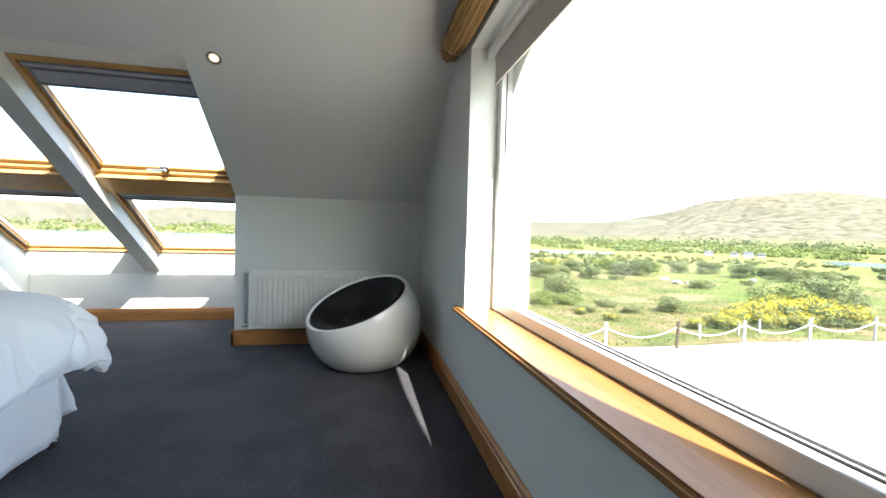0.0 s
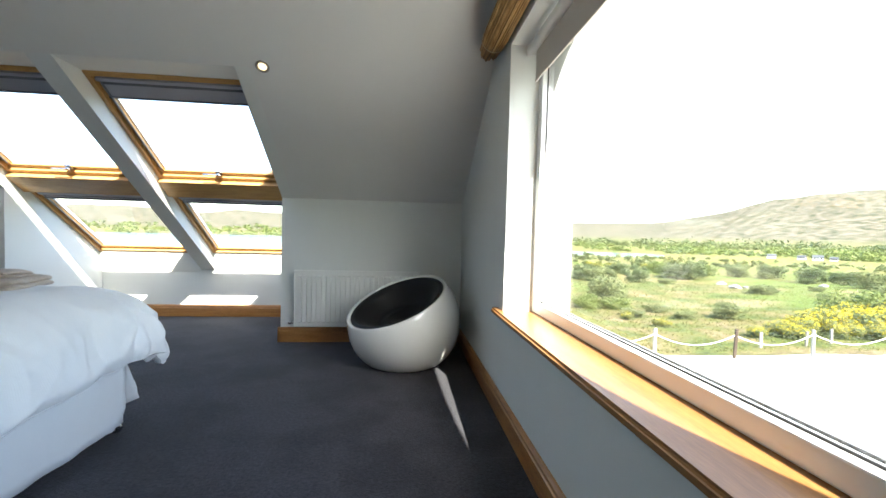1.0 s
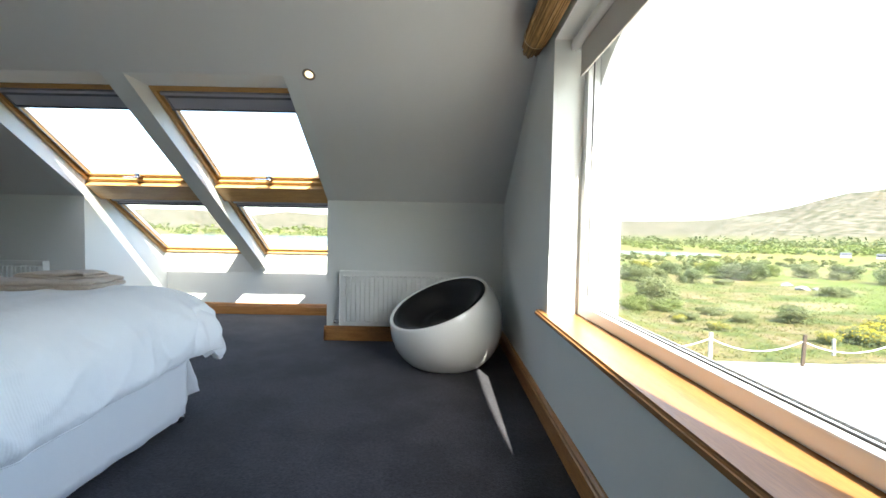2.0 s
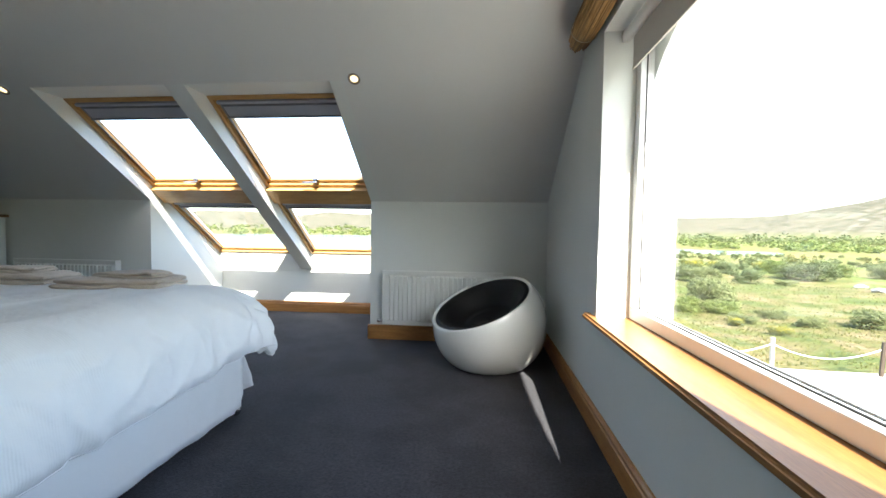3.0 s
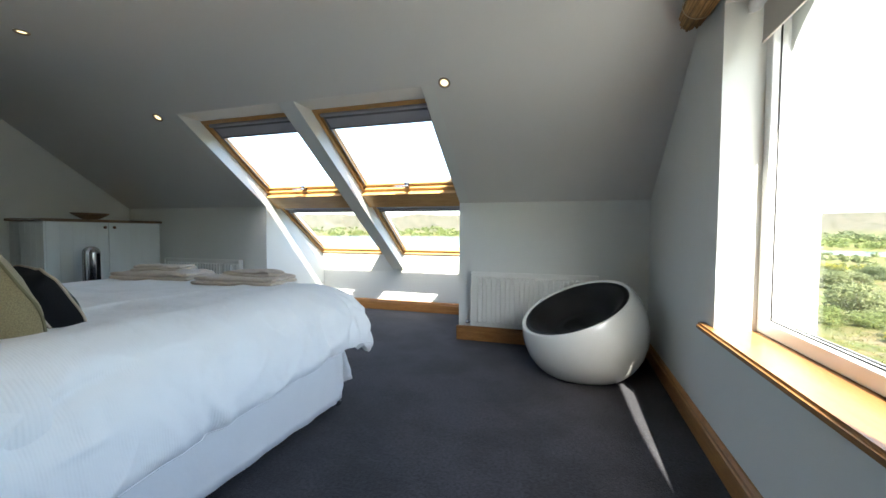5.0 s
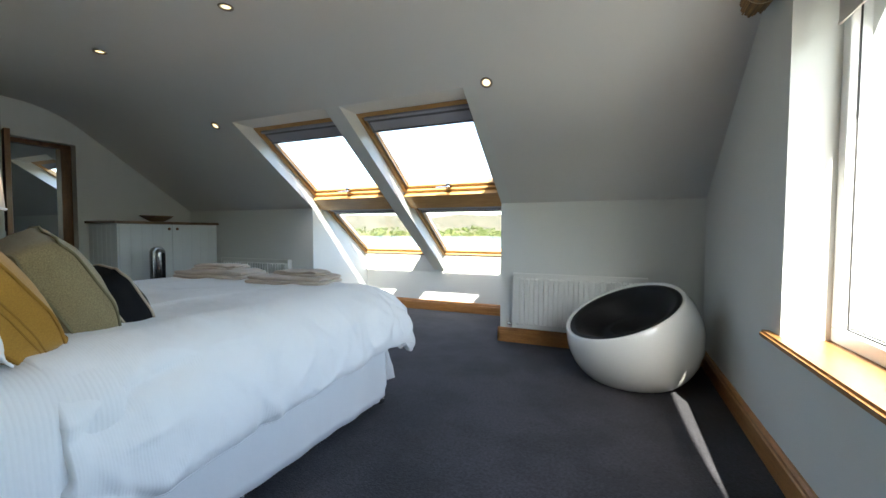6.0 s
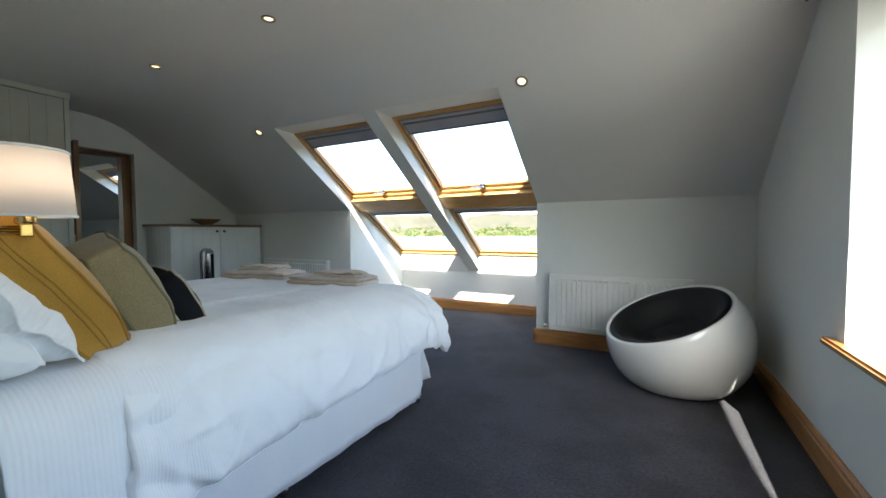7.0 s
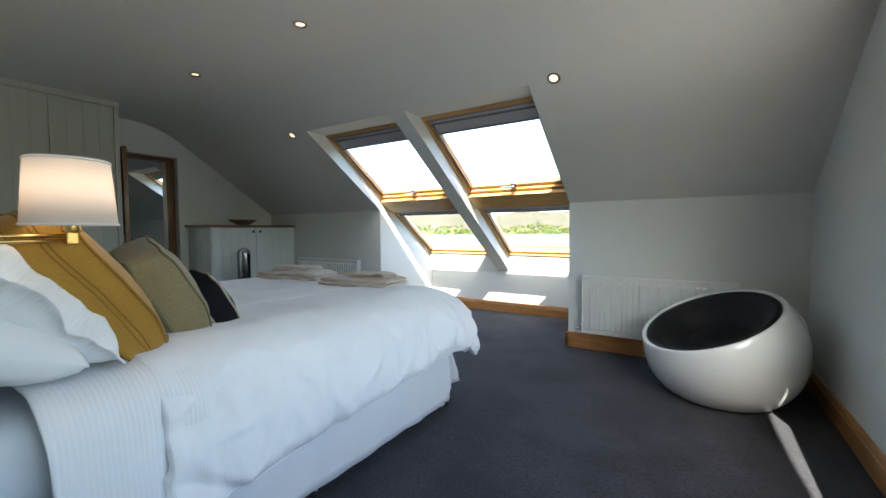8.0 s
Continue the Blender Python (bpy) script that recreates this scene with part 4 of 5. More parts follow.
def pillow(label, w, h, t, m, seed, border=0.0):
    bm = bmesh.new()
    pillow_mesh(bm, w, h, t, 44, 34, seed, border, 2.4 if border else 1.2)
    ob = tagged(part("pillow", bm, LINEN if border else SHEET, None), label, "pillow", "pillows on the bed")
    ob.matrix_world = m
    return ob


pillow("white pillow lying flat at the bed's head", 0.74, 0.38, 0.19, pose(-2.47, -3.765, 0.850, -22, 0, 2), 11.0)
pillow("white pillow lying flat at the bed's head", 0.70, 0.36, 0.17, pose(-3.45, -3.775, 0.862, -24, 0, -2), 12.0)
pillow("white ribbed pillow with a flapped border leaning back", 0.74, 0.52, 0.22, leaning(-2.51, -3.635, 0.955, 40, -3), 13.0, 0.07)
pillow("white ribbed pillow with a flapped border leaning back", 0.74, 0.52, 0.22, leaning(-3.42, -3.66, 0.955, 44, 2), 14.0, 0.07)
box_cushion("mustard_cushion", "mustard yellow piped box cushion leaning on pillows", 0.52, 0.54, 0.17, leaning(-3.36, -3.44, 0.965, 36, 5), MUSTARD, MUSTARD_D, 8.0, True)


# ---- towels ----
def towel(x, y, z, w, d, h, turn_z, seed, layers=2):
    """A towel folded into soft layers with rounded edges."""
    bm = bmesh.new()
    n = 26
    for k in range(layers):
        sx, sy = w * (1 - 0.03 * k), d * (1 - 0.05 * k)
        lh = h / layers
        sides = []
        for top in (1, -1):
            g = []
            for i in range(n + 1):
                row = []
                for j in range(n + 1):
                    u, v = 2 * i / n - 1, 2 * j / n - 1
                    u, v = math.sin(u * 1.5708), math.sin(v * 1.5708)
                    e = max(abs(u), abs(v))
                    edge = max(0.0, e - 0.86) / 0.14
                    th = 0.53 * lh * math.sqrt(max(0.0, 1 - edge ** 2.2))
                    rc = 1 - 0.035 * (abs(u) * abs(v)) ** 5
                    px, py = u * sx / 2 * rc, v * sy / 2 * rc
                    nz = noise.noise(Vector((px * 7, py * 7, seed + k * 0.4)))
                    sag = 0.013 * nz + 0.007 * noise.noise(Vector((px * 18, py * 18, seed + k)))
                    row.append(bm.verts.new((px + 0.024 * nz, py + 0.026 * noise.noise(Vector((px * 6, k, seed))), lh * (k + 0.5) + top * th + sag)))
                g.append(row)
            for a, b in zip(g, g[1:]):
                for j in range(n):
                    q = (a[j], b[j], b[j + 1], a[j + 1])
                    f = bm.faces.new(q if top > 0 else q[::-1])
                    f.smooth = True
    bmesh.ops.remove_doubles(bm, verts=list(bm.verts), dist=0.0003)
    ob = solid("towel", bm, TOWEL, "folded beige cotton towel laid on the duvet", "towel", group="folded towels")
    ob.matrix_world = pose(x, y, z, 0, 0, turn_z)
    return ob


TZ = 0.764
towel(-3.50, -1.83, TZ - 0.004, 0.62, 0.33, 0.058, 11, 1.0)
towel(-3.56, -1.79, TZ + 0.050, 0.36, 0.20, 0.040, 22, 2.0)
towel(-2.75, -1.85, TZ - 0.004, 0.60, 0.31, 0.052, 7, 3.0)
towel(-2.72, -1.80, TZ + 0.044, 0.40, 0.18, 0.034, -3, 4.0)

# ---- swing-arm lamp over the bed ----
LXc, LYc = -2.17, -3.583
lamp = thing("wall_lamp", "brass swing-arm wall lamp with a white drum shade, lit", "lamp", pose(LXc, LYc, 0))
bm = bmesh.new()
lathe(bm, [(0.102, 1.162), (0.089, 1.342), (0.0875, 1.342), (0.1005, 1.162), (0.102, 1.162)], 48)
shade = part("shade", bm, SHADE, lamp, "white linen drum shade glowing warmly")
for r, z in ((0.1023, 1.162), (0.0893, 1.341)):
    bm = bmesh.new()
    tube(bm, [(r * math.cos(2 * math.pi * i / 48), r * math.sin(2 * math.pi * i / 48), z + (0.004 if z < 1.2 else -0.004)) for i in range(48)], 0.003, 6, closed=True)
    part("rim", bm, SHEET, shade)
bm = bmesh.new()
lathe(bm, [(0, 1.222), (0.013, 1.222), (0.026, 1.245), (0.029, 1.28), (0.026, 1.315), (0.014, 1.334), (0, 1.338)], 20)
part("bulb", bm, BULB, lamp, "warm glowing bulb")
bm = bmesh.new()
lathe(bm, [(0, 1.145), (0.020, 1.145), (0.022, 1.15), (0.020, 1.19), (0.014, 1.222), (0, 1.222)], 20)
part("socket", bm, BRASS, lamp)
bm = bmesh.new()
tube(bm, [(0, 0, 1.115), (0, 0, 1.15)], 0.009, 10)
for z in (1.121, 1.135):
    tube(bm, [(0.0, 0.0, z), (-0.03, -0.27, z)], 0.0058, 10)
tube(bm, [(-0.03, -0.27, 1.105), (-0.03, -0.27, 1.15)], 0.010, 10)
tube(bm, [(-0.03, -0.27, 1.128), (-0.10, -0.365, 1.128)], 0.0085, 10)
box(bm, -0.012, 0.012, -0.014, 0.012, 1.112, 1.145, 0.003)
part("arm", bm, BRASS, lamp)
bm = bmesh.new()
box(bm, -0.135, -0.065, -0.385, -0.368, 1.05, 1.20, 0.006)
part("back_plate", bm, BRASS, lamp)

# ---- cabinet with boarded doors ----
CXF, CY0, CY1, CH = -5.925, -1.275, -0.03, 1.235
cab = thing("cabinet", "white boarded two-door cabinet with a wooden top", "cabinet", pose(0, 0, 0))
bm = bmesh.new()
box(bm, XB + 0.03, CXF - 0.022, CY0 + 0.012, CY1, 0.0, CH - 0.032)
part("body", bm, PAINTWOOD, cab)
for k in range(6):
    bm = bmesh.new()
    w = (CXF - 0.03 - (XB + 0.03)) / 6
    x = XB + 0.03 + k * w
    box(bm, x + 0.0015, x + w - 0.0015, CY0, CY0 + 0.013, 0.0, CH - 0.033, 0.003)
    part("side_board", bm, PAINTWOOD, cab)
bm = bmesh.new()
box(bm, CXF - 0.03, CXF, CY0, CY0 + 0.02, 0, CH - 0.033, 0.002)
part("corner_post", bm, PAINTWOOD, cab)
bm = bmesh.new()
box(bm, XB + 0.01, CXF + 0.025, CY0 - 0.03, CY1 + 0.015, CH - 0.03, CH, 0.006)
part("top", bm, BOWLWOOD, cab, "brown wooden top board")
mid = (CY0 + CY1) / 2
for a, b, kn in ((CY0 + 0.022, mid - 0.003, mid - 0.05), (mid + 0.003, CY1 - 0.004, mid + 0.05)):
    bm = bmesh.new()
    nb = 5
    for k in range(nb):
        w = (b - a) / nb
        box(bm, CXF - 0.02, CXF, a + k * w + 0.0001, a + (k + 1) * w - 0.0001, 0.05, CH - 0.036, 0.0016)
    d = part("door", bm, PAINTWOOD, cab, "white boarded cabinet door")
    bm = bmesh.new()
    lathe(bm, [(0.006, 0), (0.006, 0.012), (0.016, 0.018), (0.018, 0.026), (0.012, 0.032), (0, 0.033)], 16, pose(CXF, kn, CH - 0.09, 0, 90, 0))
    part("knob", bm, DARKOAK, d, "dark turned knob")

bm = bmesh.new()
prof = [(0, 0), (0.06, 0.0), (0.10, 0.016), (0.165, 0.055), (0.19, 0.075), (0.184, 0.077), (0.155, 0.060), (0.09, 0.024), (0, 0.012)]
lathe(bm, prof, 36, Matrix.Diagonal((0.62, 1.1, 1, 1)))
bowl = solid("bowl", bm, BOWLWOOD, "shallow oval wooden bowl on the cabinet", "bowl")
bowl.matrix_world = pose(-6.12, -0.72, CH + 0.001, 0, 0, 4)

fan = thing("tower_fan", "silver tower fan with a black slot standing on the carpet", "fan", pose(-5.66, -1.0, 0))
bm = bmesh.new()
ol = [(-0.072, 0.10), (0.072, 0.10)] + [(0.072 * math.cos(radians(a)), 0.86 + 0.072 * math.sin(radians(a))) for a in range(0, 181, 12)]
prism(bm, ol, 'x', -0.06, 0.06)
bmesh.ops.bevel(bm, geom=[e for e in bm.edges if abs(e.verts[0].co.x - e.verts[1].co.x) < 1e-5], offset=0.03, segments=4, affect='EDGES')
for f in bm.faces:
    f.smooth = True
part("body", bm, SILVER, fan)
bm = bmesh.new()
box(bm, 0.052, 0.0625, 0.012, 0.050, 0.16, 0.86, 0.004)
part("grille", bm, BLACK, fan, "black air slot")
bm = bmesh.new()
lathe(bm, [(0, 0), (0.13, 0), (0.135, 0.015), (0.10, 0.03), (0.05, 0.045), (0.04, 0.12), (0, 0.12)], 28)
part("base", bm, SILVER, fan)

# ---- wardrobe ----
wd = thing("wardrobe", "tall pale grey-green wardrobe with boarded doors", "wardrobe", pose(0, 0, 0))
WDX, WDY = -5.85, -2.215
bm = bmesh.new()
box(bm, XB + 0.02, WDX - 0.025, -3.95, WDY - 0.0, 0, 2.498)
part("body", bm, PAINTGREY, wd)
bm = bmesh.new()
box(bm, WDX - 0.025, WDX, WDY - 0.035, WDY + 0.006, 0, 2.44, 0.003)
box(bm, WDX - 0.025, WDX + 0.012, -3.95, WDY + 0.01, 2.44, 2.499, 0.004)
part("trim", bm, PAINTGREY, wd)
y = WDY - 0.038
while y > -3.9:
    y2 = max(y - 0.50, -3.95)
    bm = bmesh.new()
    nb = 4
    for k in range(nb):
        w = (y - y2 - 0.008) / nb
        box(bm, WDX - 0.022, WDX - 0.002, y2 + 0.004 + k * w + 0.0002, y2 + 0.004 + (k + 1) * w - 0.0002, 0.06, 2.432, 0.0022)
    part("door", bm, PAINTGREY, wd)
    y = y2

# ---- doorway: frame, open leaf, switch ----
door = thing("door_1", "dark oak door standing open in its frame", "door", kind="structure")
bm = bmesh.new()
fx0, fx1 = wb + 0.02, wb + 0.13
box(bm, fx0, fx1, DY0 - 0.002 - 0.10, DY0 - 0.002, 0, DZ - 0.052, 0.003)
box(bm, fx0, fx1, DY1 + 0.002, DY1 + 0.05, 0, DZ - 0.052, 0.003)
box(bm, fx0, fx1, DY1 + 0.002, DY0 - 0.002, DZ - 0.05, DZ - 0.002, 0.003)
part("door_frame", bm, DARKOAK, door)
bm = bmesh.new()
LEAF_AT = pose(XB + 0.015, -2.04, 0, 0, 0, -11)
box(bm, 0, 0.66, -0.02, 0.02, 0.01, 2.06, 0.003, LEAF_AT)
for a, b in ((0.15, 0.95), (1.05, 1.92)):
    for sd in (-1, 1):
        box(bm, 0.12, 0.54, sd * 0.02 - 0.004, sd * 0.02 + 0.004, a, b, 0.003, LEAF_AT)
leaf = part("door_leaf", bm, DARKOAK, door)
bm = bmesh.new()
for sd in (-1, 1):
    tube(bm, [(0.60, sd * 0.02, 1.04), (0.60, sd * 0.055, 1.04), (0.49, sd * 0.055, 1.04)], 0.009, 8, False, LEAF_AT)
    box(bm, 0.58, 0.62, sd * 0.022 - 0.003, sd * 0.022 + 0.003, 0.95, 1.11, 0.002, LEAF_AT)
part("door_handle", bm, CHROME, leaf, "polished lever handle")
bm = bmesh.new()
box(bm, XB, XB + 0.012, DY0 + 0.085, DY0 + 0.165, 1.10, 1.19, 0.003)
sw = thing("light_switch", "white plastic light switch on the gable wall", "switch", pose(0, 0, 0))
part("plate", bm, UPVC, sw)
bm = bmesh.new()
box(bm, XB + 0.011, XB + 0.017, DY0 + 0.118, DY0 + 0.134, 1.13, 1.16, 0.002)
part("rocker", bm, UPVC, sw)
# roof window of the room behind
bm = bmesh.new()
box(bm, FU0 + 0.072, FU1 - 0.072, FV1 - 0.40, FV1 - 0.272, 0.17, 0.175, 0, SLOPE)
solid("blind", bm, GREYBLIND, "grey blind partly drawn in the far roof window", "blind")
bm = bmesh.new()
box(bm, FU0, FU0 + 0.014, FV0 + 0.014, FV1 - 0.014, 0.001, 0.20, 0, SLOPE)
box(bm, FU1 - 0.014, FU1, FV0 + 0.014, FV1 - 0.014, 0.001, 0.20, 0, SLOPE)
box(bm, FU0, FU1, FV0, FV0 + 0.014, 0.001, 0.20, 0, SLOPE)
fy, fz = on_slope(FV1)
gy, gz = on_slope(FV1 - 0.20, 0.20)
prism(bm, [(fy, fz + 0.002), (gy + 0.02, fz + 0.002), (gy + 0.02, gz + 0.12), (fy, fz + 0.16)], 'x', FU0 + 0.014, FU1 - 0.014)
solid("reveal_far", bm, PAINT, "white lining of the roof window in the room behind", "lining", "structure")
bm = bmesh.new()
box(bm, FU0 + 0.015, FU0 + 0.07, FV0 + 0.015, FV1 - 0.015, 0.14, 0.20, 0.003, SLOPE)
box(bm, FU1 - 0.07, FU1 - 0.015, FV0 + 0.015, FV1 - 0.015, 0.14, 0.20, 0.003, SLOPE)
box(bm, FU0 + 0.07, FU1 - 0.07, FV0 + 0.015, FV0 + 0.08, 0.14, 0.20, 0.003, SLOPE)
box(bm, FU0 + 0.07, FU1 - 0.07, FV1 - 0.27, FV1 - 0.19, 0.14, 0.20, 0.003, SLOPE)
solid("roof_window_frame", bm, PINE_V, "varnished pine frame of the roof window in the room behind", "roof window")


# ---- outdoors ----
SEA = -12.0
GY = -2.9


def smooth(a, b, x):
    t = min(1.0, max(0.0, (x - a) / (b - a)))
    return t * t * (3 - 2 * t)


def land(x, y):
    """Height of the ground."""
    r = math.hypot(x, y)
    az = math.degrees(math.atan2(x, y))
    flat = max(0.0, y - 9.0) if x > -12 else r
    flat = max(flat, r - 45, 0.0)
    z = GY - 0.045 * min(flat, 60) - 0.026 * min(max(flat - 60, 0), 130) - 0.018 * min(max(flat - 190, 0), 250)
    z += smooth(4, 40, flat) * (0.7 * noise.noise(Vector((x / 22, y / 22, 1))) + 0.25 * noise.noise(Vector((x / 6, y / 6, 2))))
    z += smooth(60, 200, flat) * 0.8 * noise.noise(Vector((x / 60, y / 60, 3)))
    inlet = smooth(37, 30, az) if az > 0 else 1.0
    far0 = 430 if az > 12 else 1350
    if az > 48:
        inlet = smooth(55, 60, az) * 0.9
    if 33 < az < 57:
        z = max(z, SEA + 0.9 * smooth(33, 37, az) * smooth(57, 54, az) + 0.4 * noise.noise(Vector((x / 15, y / 15, 4))))
    if r > 330 and inlet > 0.02:
        z = z - 3.5 * inlet * smooth(330, 360, r) * (1 - smooth(far0, far0 + 30, r))
    if r > far0:
        z = max(z, SEA + 0.6) if r > far0 + 25 else z
        z += smooth(far0 + 20, far0 + 260, r) * 5
    if r > 700:
        crest = 95 + 150 * math.exp(-((az - 53) / 13) ** 2) + 25 * math.exp(-((az + 10) / 25) ** 2)
        crest *= 1 + 0.10 * noise.noise(Vector((az / 6, 3, 0)))
        up = smooth(800 if az > 12 else 1450, 2600, r)
        z += crest * up * (1 + 0.16 * noise.noise(Vector((x / 240, y / 240, 5))) + 0.08 * noise.noise(Vector((x / 90, y / 90, 7))))
    return z


def land_material():
    m = bpy.data.materials.new("moorland")
    m.use_nodes = True
    nt = m.node_tree
    b = nt.nodes["Principled BSDF"]
    b.inputs["Roughness"].default_value = 0.95
    b.inputs["Specular IOR Level"].default_value = 0.1
    geo = nt.nodes.new("ShaderNodeNewGeometry")

    def noise_at(s, d=6.0, tall=1.0):
        n = nt.nodes.new("ShaderNodeTexNoise")
        n.inputs["Scale"].default_value = s
        n.inputs["Detail"].default_value = d
        n.inputs["Roughness"].default_value = 0.65
        mp = nt.nodes.new("ShaderNodeMapping")
        mp.inputs["Scale"].default_value = (1, 1, tall)
        nt.links.new(geo.outputs["Position"], mp.inputs["Vector"])
        nt.links.new(mp.outputs[0], n.inputs["Vector"])
        return n.outputs["Fac"]

    def ramp(fac, stops):
        r = nt.nodes.new("ShaderNodeValToRGB")
        r.color_ramp.elements[0].position, r.color_ramp.elements[0].color = stops[0][0], (*stops[0][1], 1)
        r.color_ramp.elements[1].position, r.color_ramp.elements[1].color = stops[-1][0], (*stops[-1][1], 1)
        for p, c in stops[1:-1]:
            e = r.color_ramp.elements.new(p)
            e.color = (*c, 1)
        nt.links.new(fac, r.inputs[0])
        return r.outputs[0]

    def mixed(f, a, c):
        mx = nt.nodes.new("ShaderNodeMix")
        mx.data_type = 'RGBA'
        nt.links.new(f, mx.inputs[0])
        nt.links.new(a, mx.inputs[6])
        nt.links.new(c, mx.inputs[7])
        return mx.outputs[2]
    big = noise_at(0.06)
    near = ramp(noise_at(0.30, 12), [(0.32, (0.045, 0.066, 0.018)), (0.42, (0.085, 0.110, 0.028)), (0.49, (0.132, 0.126, 0.042)), (0.56, (0.175, 0.138, 0.064)), (0.66, (0.24, 0.186, 0.11))])
    green = ramp(noise_at(1.7, 8), [(0.32, (0.055, 0.092, 0.016)), (0.5, (0.10, 0.145, 0.028)), (0.68, (0.15, 0.165, 0.045))])
    patch = nt.nodes.new("ShaderNodeMapRange")
    patch.inputs["From Min"].default_value, patch.inputs["From Max"].default_value = 0.50, 0.62
    nt.links.new(big, patch.inputs["Value"])
    base = mixed(patch.outputs[0], near, green)
    hill = ramp(noise_at(0.05, 14, 3.0), [(0.37, (0.032, 0.040, 0.020)), (0.46, (0.074, 0.072, 0.044)), (0.54, (0.125, 0.108, 0.076)), (0.64, (0.18, 0.155, 0.125))])
    sep = nt.nodes.new("ShaderNodeSeparateXYZ")
    nt.links.new(geo.outputs["Position"], sep.inputs[0])
    hi = nt.nodes.new("ShaderNodeMapRange")
    hi.inputs["From Min"].default_value, hi.inputs["From Max"].default_value = -7.0, 16.0
    nt.links.new(sep.outputs["Z"], hi.inputs["Value"])
    nt.links.new(mixed(hi.outputs[0], base, hill), b.inputs["Base Color"])
    bp = nt.nodes.new("ShaderNodeBump")
    bp.inputs["Strength"].default_value = 0.8
    bp.inputs["Distance"].default_value = 0.5
    nt.links.new(noise_at(2.5, 6), bp.inputs["Height"])
    nt.links.new(bp.outputs[0], b.inputs["Normal"])
    return m


def leaf_material(name, dark, light, through_light=0.25):
    m = bpy.data.materials.new(name)
    m.use_nodes = True
    nt = m.node_tree
    b = nt.nodes["Principled BSDF"]
    b.inputs["Roughness"].default_value = 0.75
    b.inputs["Specular IOR Level"].default_value = 0.25
    geo = nt.nodes.new("ShaderNodeNewGeometry")
    r = nt.nodes.new("ShaderNodeValToRGB")
    r.color_ramp.elements[0].color, r.color_ramp.elements[1].color = (*dark, 1), (*light, 1)
    nt.links.new(geo.outputs["Random Per Island"], r.inputs[0])
    nt.links.new(r.outputs[0], b.inputs["Base Color"])
    tr = nt.nodes.new("ShaderNodeBsdfTranslucent")
    nt.links.new(r.outputs[0], tr.inputs[0])
    mx = nt.nodes.new("ShaderNodeMixShader")
    mx.inputs[0].default_value = through_light
    nt.links.new(b.outputs[0], mx.inputs[1])
    nt.links.new(tr.outputs[0], mx.inputs[2])
    nt.links.new(mx.outputs[0], nt.nodes["Material Output"].inputs[0])
    return m


LAND = land_material()
LEAF = leaf_material("willow_leaf", (0.10, 0.125, 0.045), (0.21, 0.225, 0.105), 0.35)
LEAF_D = leaf_material("dark_leaf", (0.065, 0.09, 0.036), (0.14, 0.165, 0.075), 0.3)
LEAF_G = leaf_material("bright_leaf", (0.095, 0.13, 0.035), (0.20, 0.23, 0.075), 0.35)
GORSE = leaf_material("gorse_bloom", (0.50, 0.38, 0.012), (0.68, 0.56, 0.03), 0.15)
GRASS = leaf_material("grass_blade", (0.13, 0.148, 0.040), (0.185, 0.178, 0.060), 0.5)
BARK = material("bark", (0.12, 0.09, 0.065), 0.9, (0.07, 0.05, 0.035), 8, 0.5, 0.5, 30)
WATER = material("sea_water", (0.10, 0.17, 0.24), 0.12, (0.08, 0.14, 0.20), 0.05, 0.4, 0.1, 0.6, spec=0.8)
COTTAGE = material("cottage_render", (0.78, 0.77, 0.73), 0.8, (0.7, 0.69, 0.66), 0.5, 0.3)

# ground, one sheet to the horizon, finer where it is near
bm = bmesh.new()
radii = [0, 4] + [4 + 2.4 * i for i in range(1, 20)]
while radii[-1] < 4200:
    radii.append(radii[-1] * 1.045 + 0.6)
AZN = 300
prev = None
for r in radii:
    ring = []
    cnt = AZN if r else 1
    for k in range(cnt):
        a = 2 * math.pi * k / AZN
        x, y = r * math.sin(a), r * math.cos(a)
        ring.append(bm.verts.new((x, y, land(x, y))))
    if prev:
        for k in range(AZN):
            q = [prev[k % len(prev)], prev[(k + 1) % len(prev)], ring[(k + 1) % AZN], ring[k]]
            u = []
            for v in q:
                if v not in u:
                    u.append(v)
            f = bm.faces.new(u[::-1])
            f.smooth = True
    prev = ring
solid("ground", bm, LAND, "rough green and straw-coloured moorland running to hills", "ground", "structure")
bm = bmesh.new()
prism(bm, [(-3950 * math.cos(a), 3950 * math.sin(a)) for a in [2 * math.pi * k / 64 for k in range(64)]], 'z', SEA - 0.3, SEA)
solid("water", bm, WATER, "calm pale blue sea inlet", "water", "structure")
bm = bmesh.new()
edge = [(0.63, -24), (42, -24)] + [(42 - 1.15 * k, 8.75 + 0.35 * noise.noise(Vector((k * 0.7, 0, 0))) - (0.02 * k if k < 20 else 0)) for k in range(41)] + [(-5, 8.7), (-5, 1.6), (0.63, 1.6)]
prism(bm, edge, 'z', GY - 0.1, GY + 0.05)
solid("gravel_yard", bm, GRAVEL, "pale gravel yard in full sun", "gravel", "structure")


# ---- rope fence ----
def fence_post(x, y, h, w, seed):
    rg = random.Random(seed)
    bm = bmesh.new()
    box(bm, -w / 2, w / 2, -w / 2, w / 2, -0.3, h, 0.012)
    dark = seed == 2
    ob = solid("fence_post", bm, DARKPOST if dark else GREYPOST, "slim dark brown timber fence post" if dark else "weathered square timber fence post", "fence post", group="posts of the rope fence")
    ob.matrix_world = pose(x, y, GY, rg.uniform(-1.5, 1.5), rg.uniform(-1.5, 1.5), rg.uniform(-20, 20))
    return ob


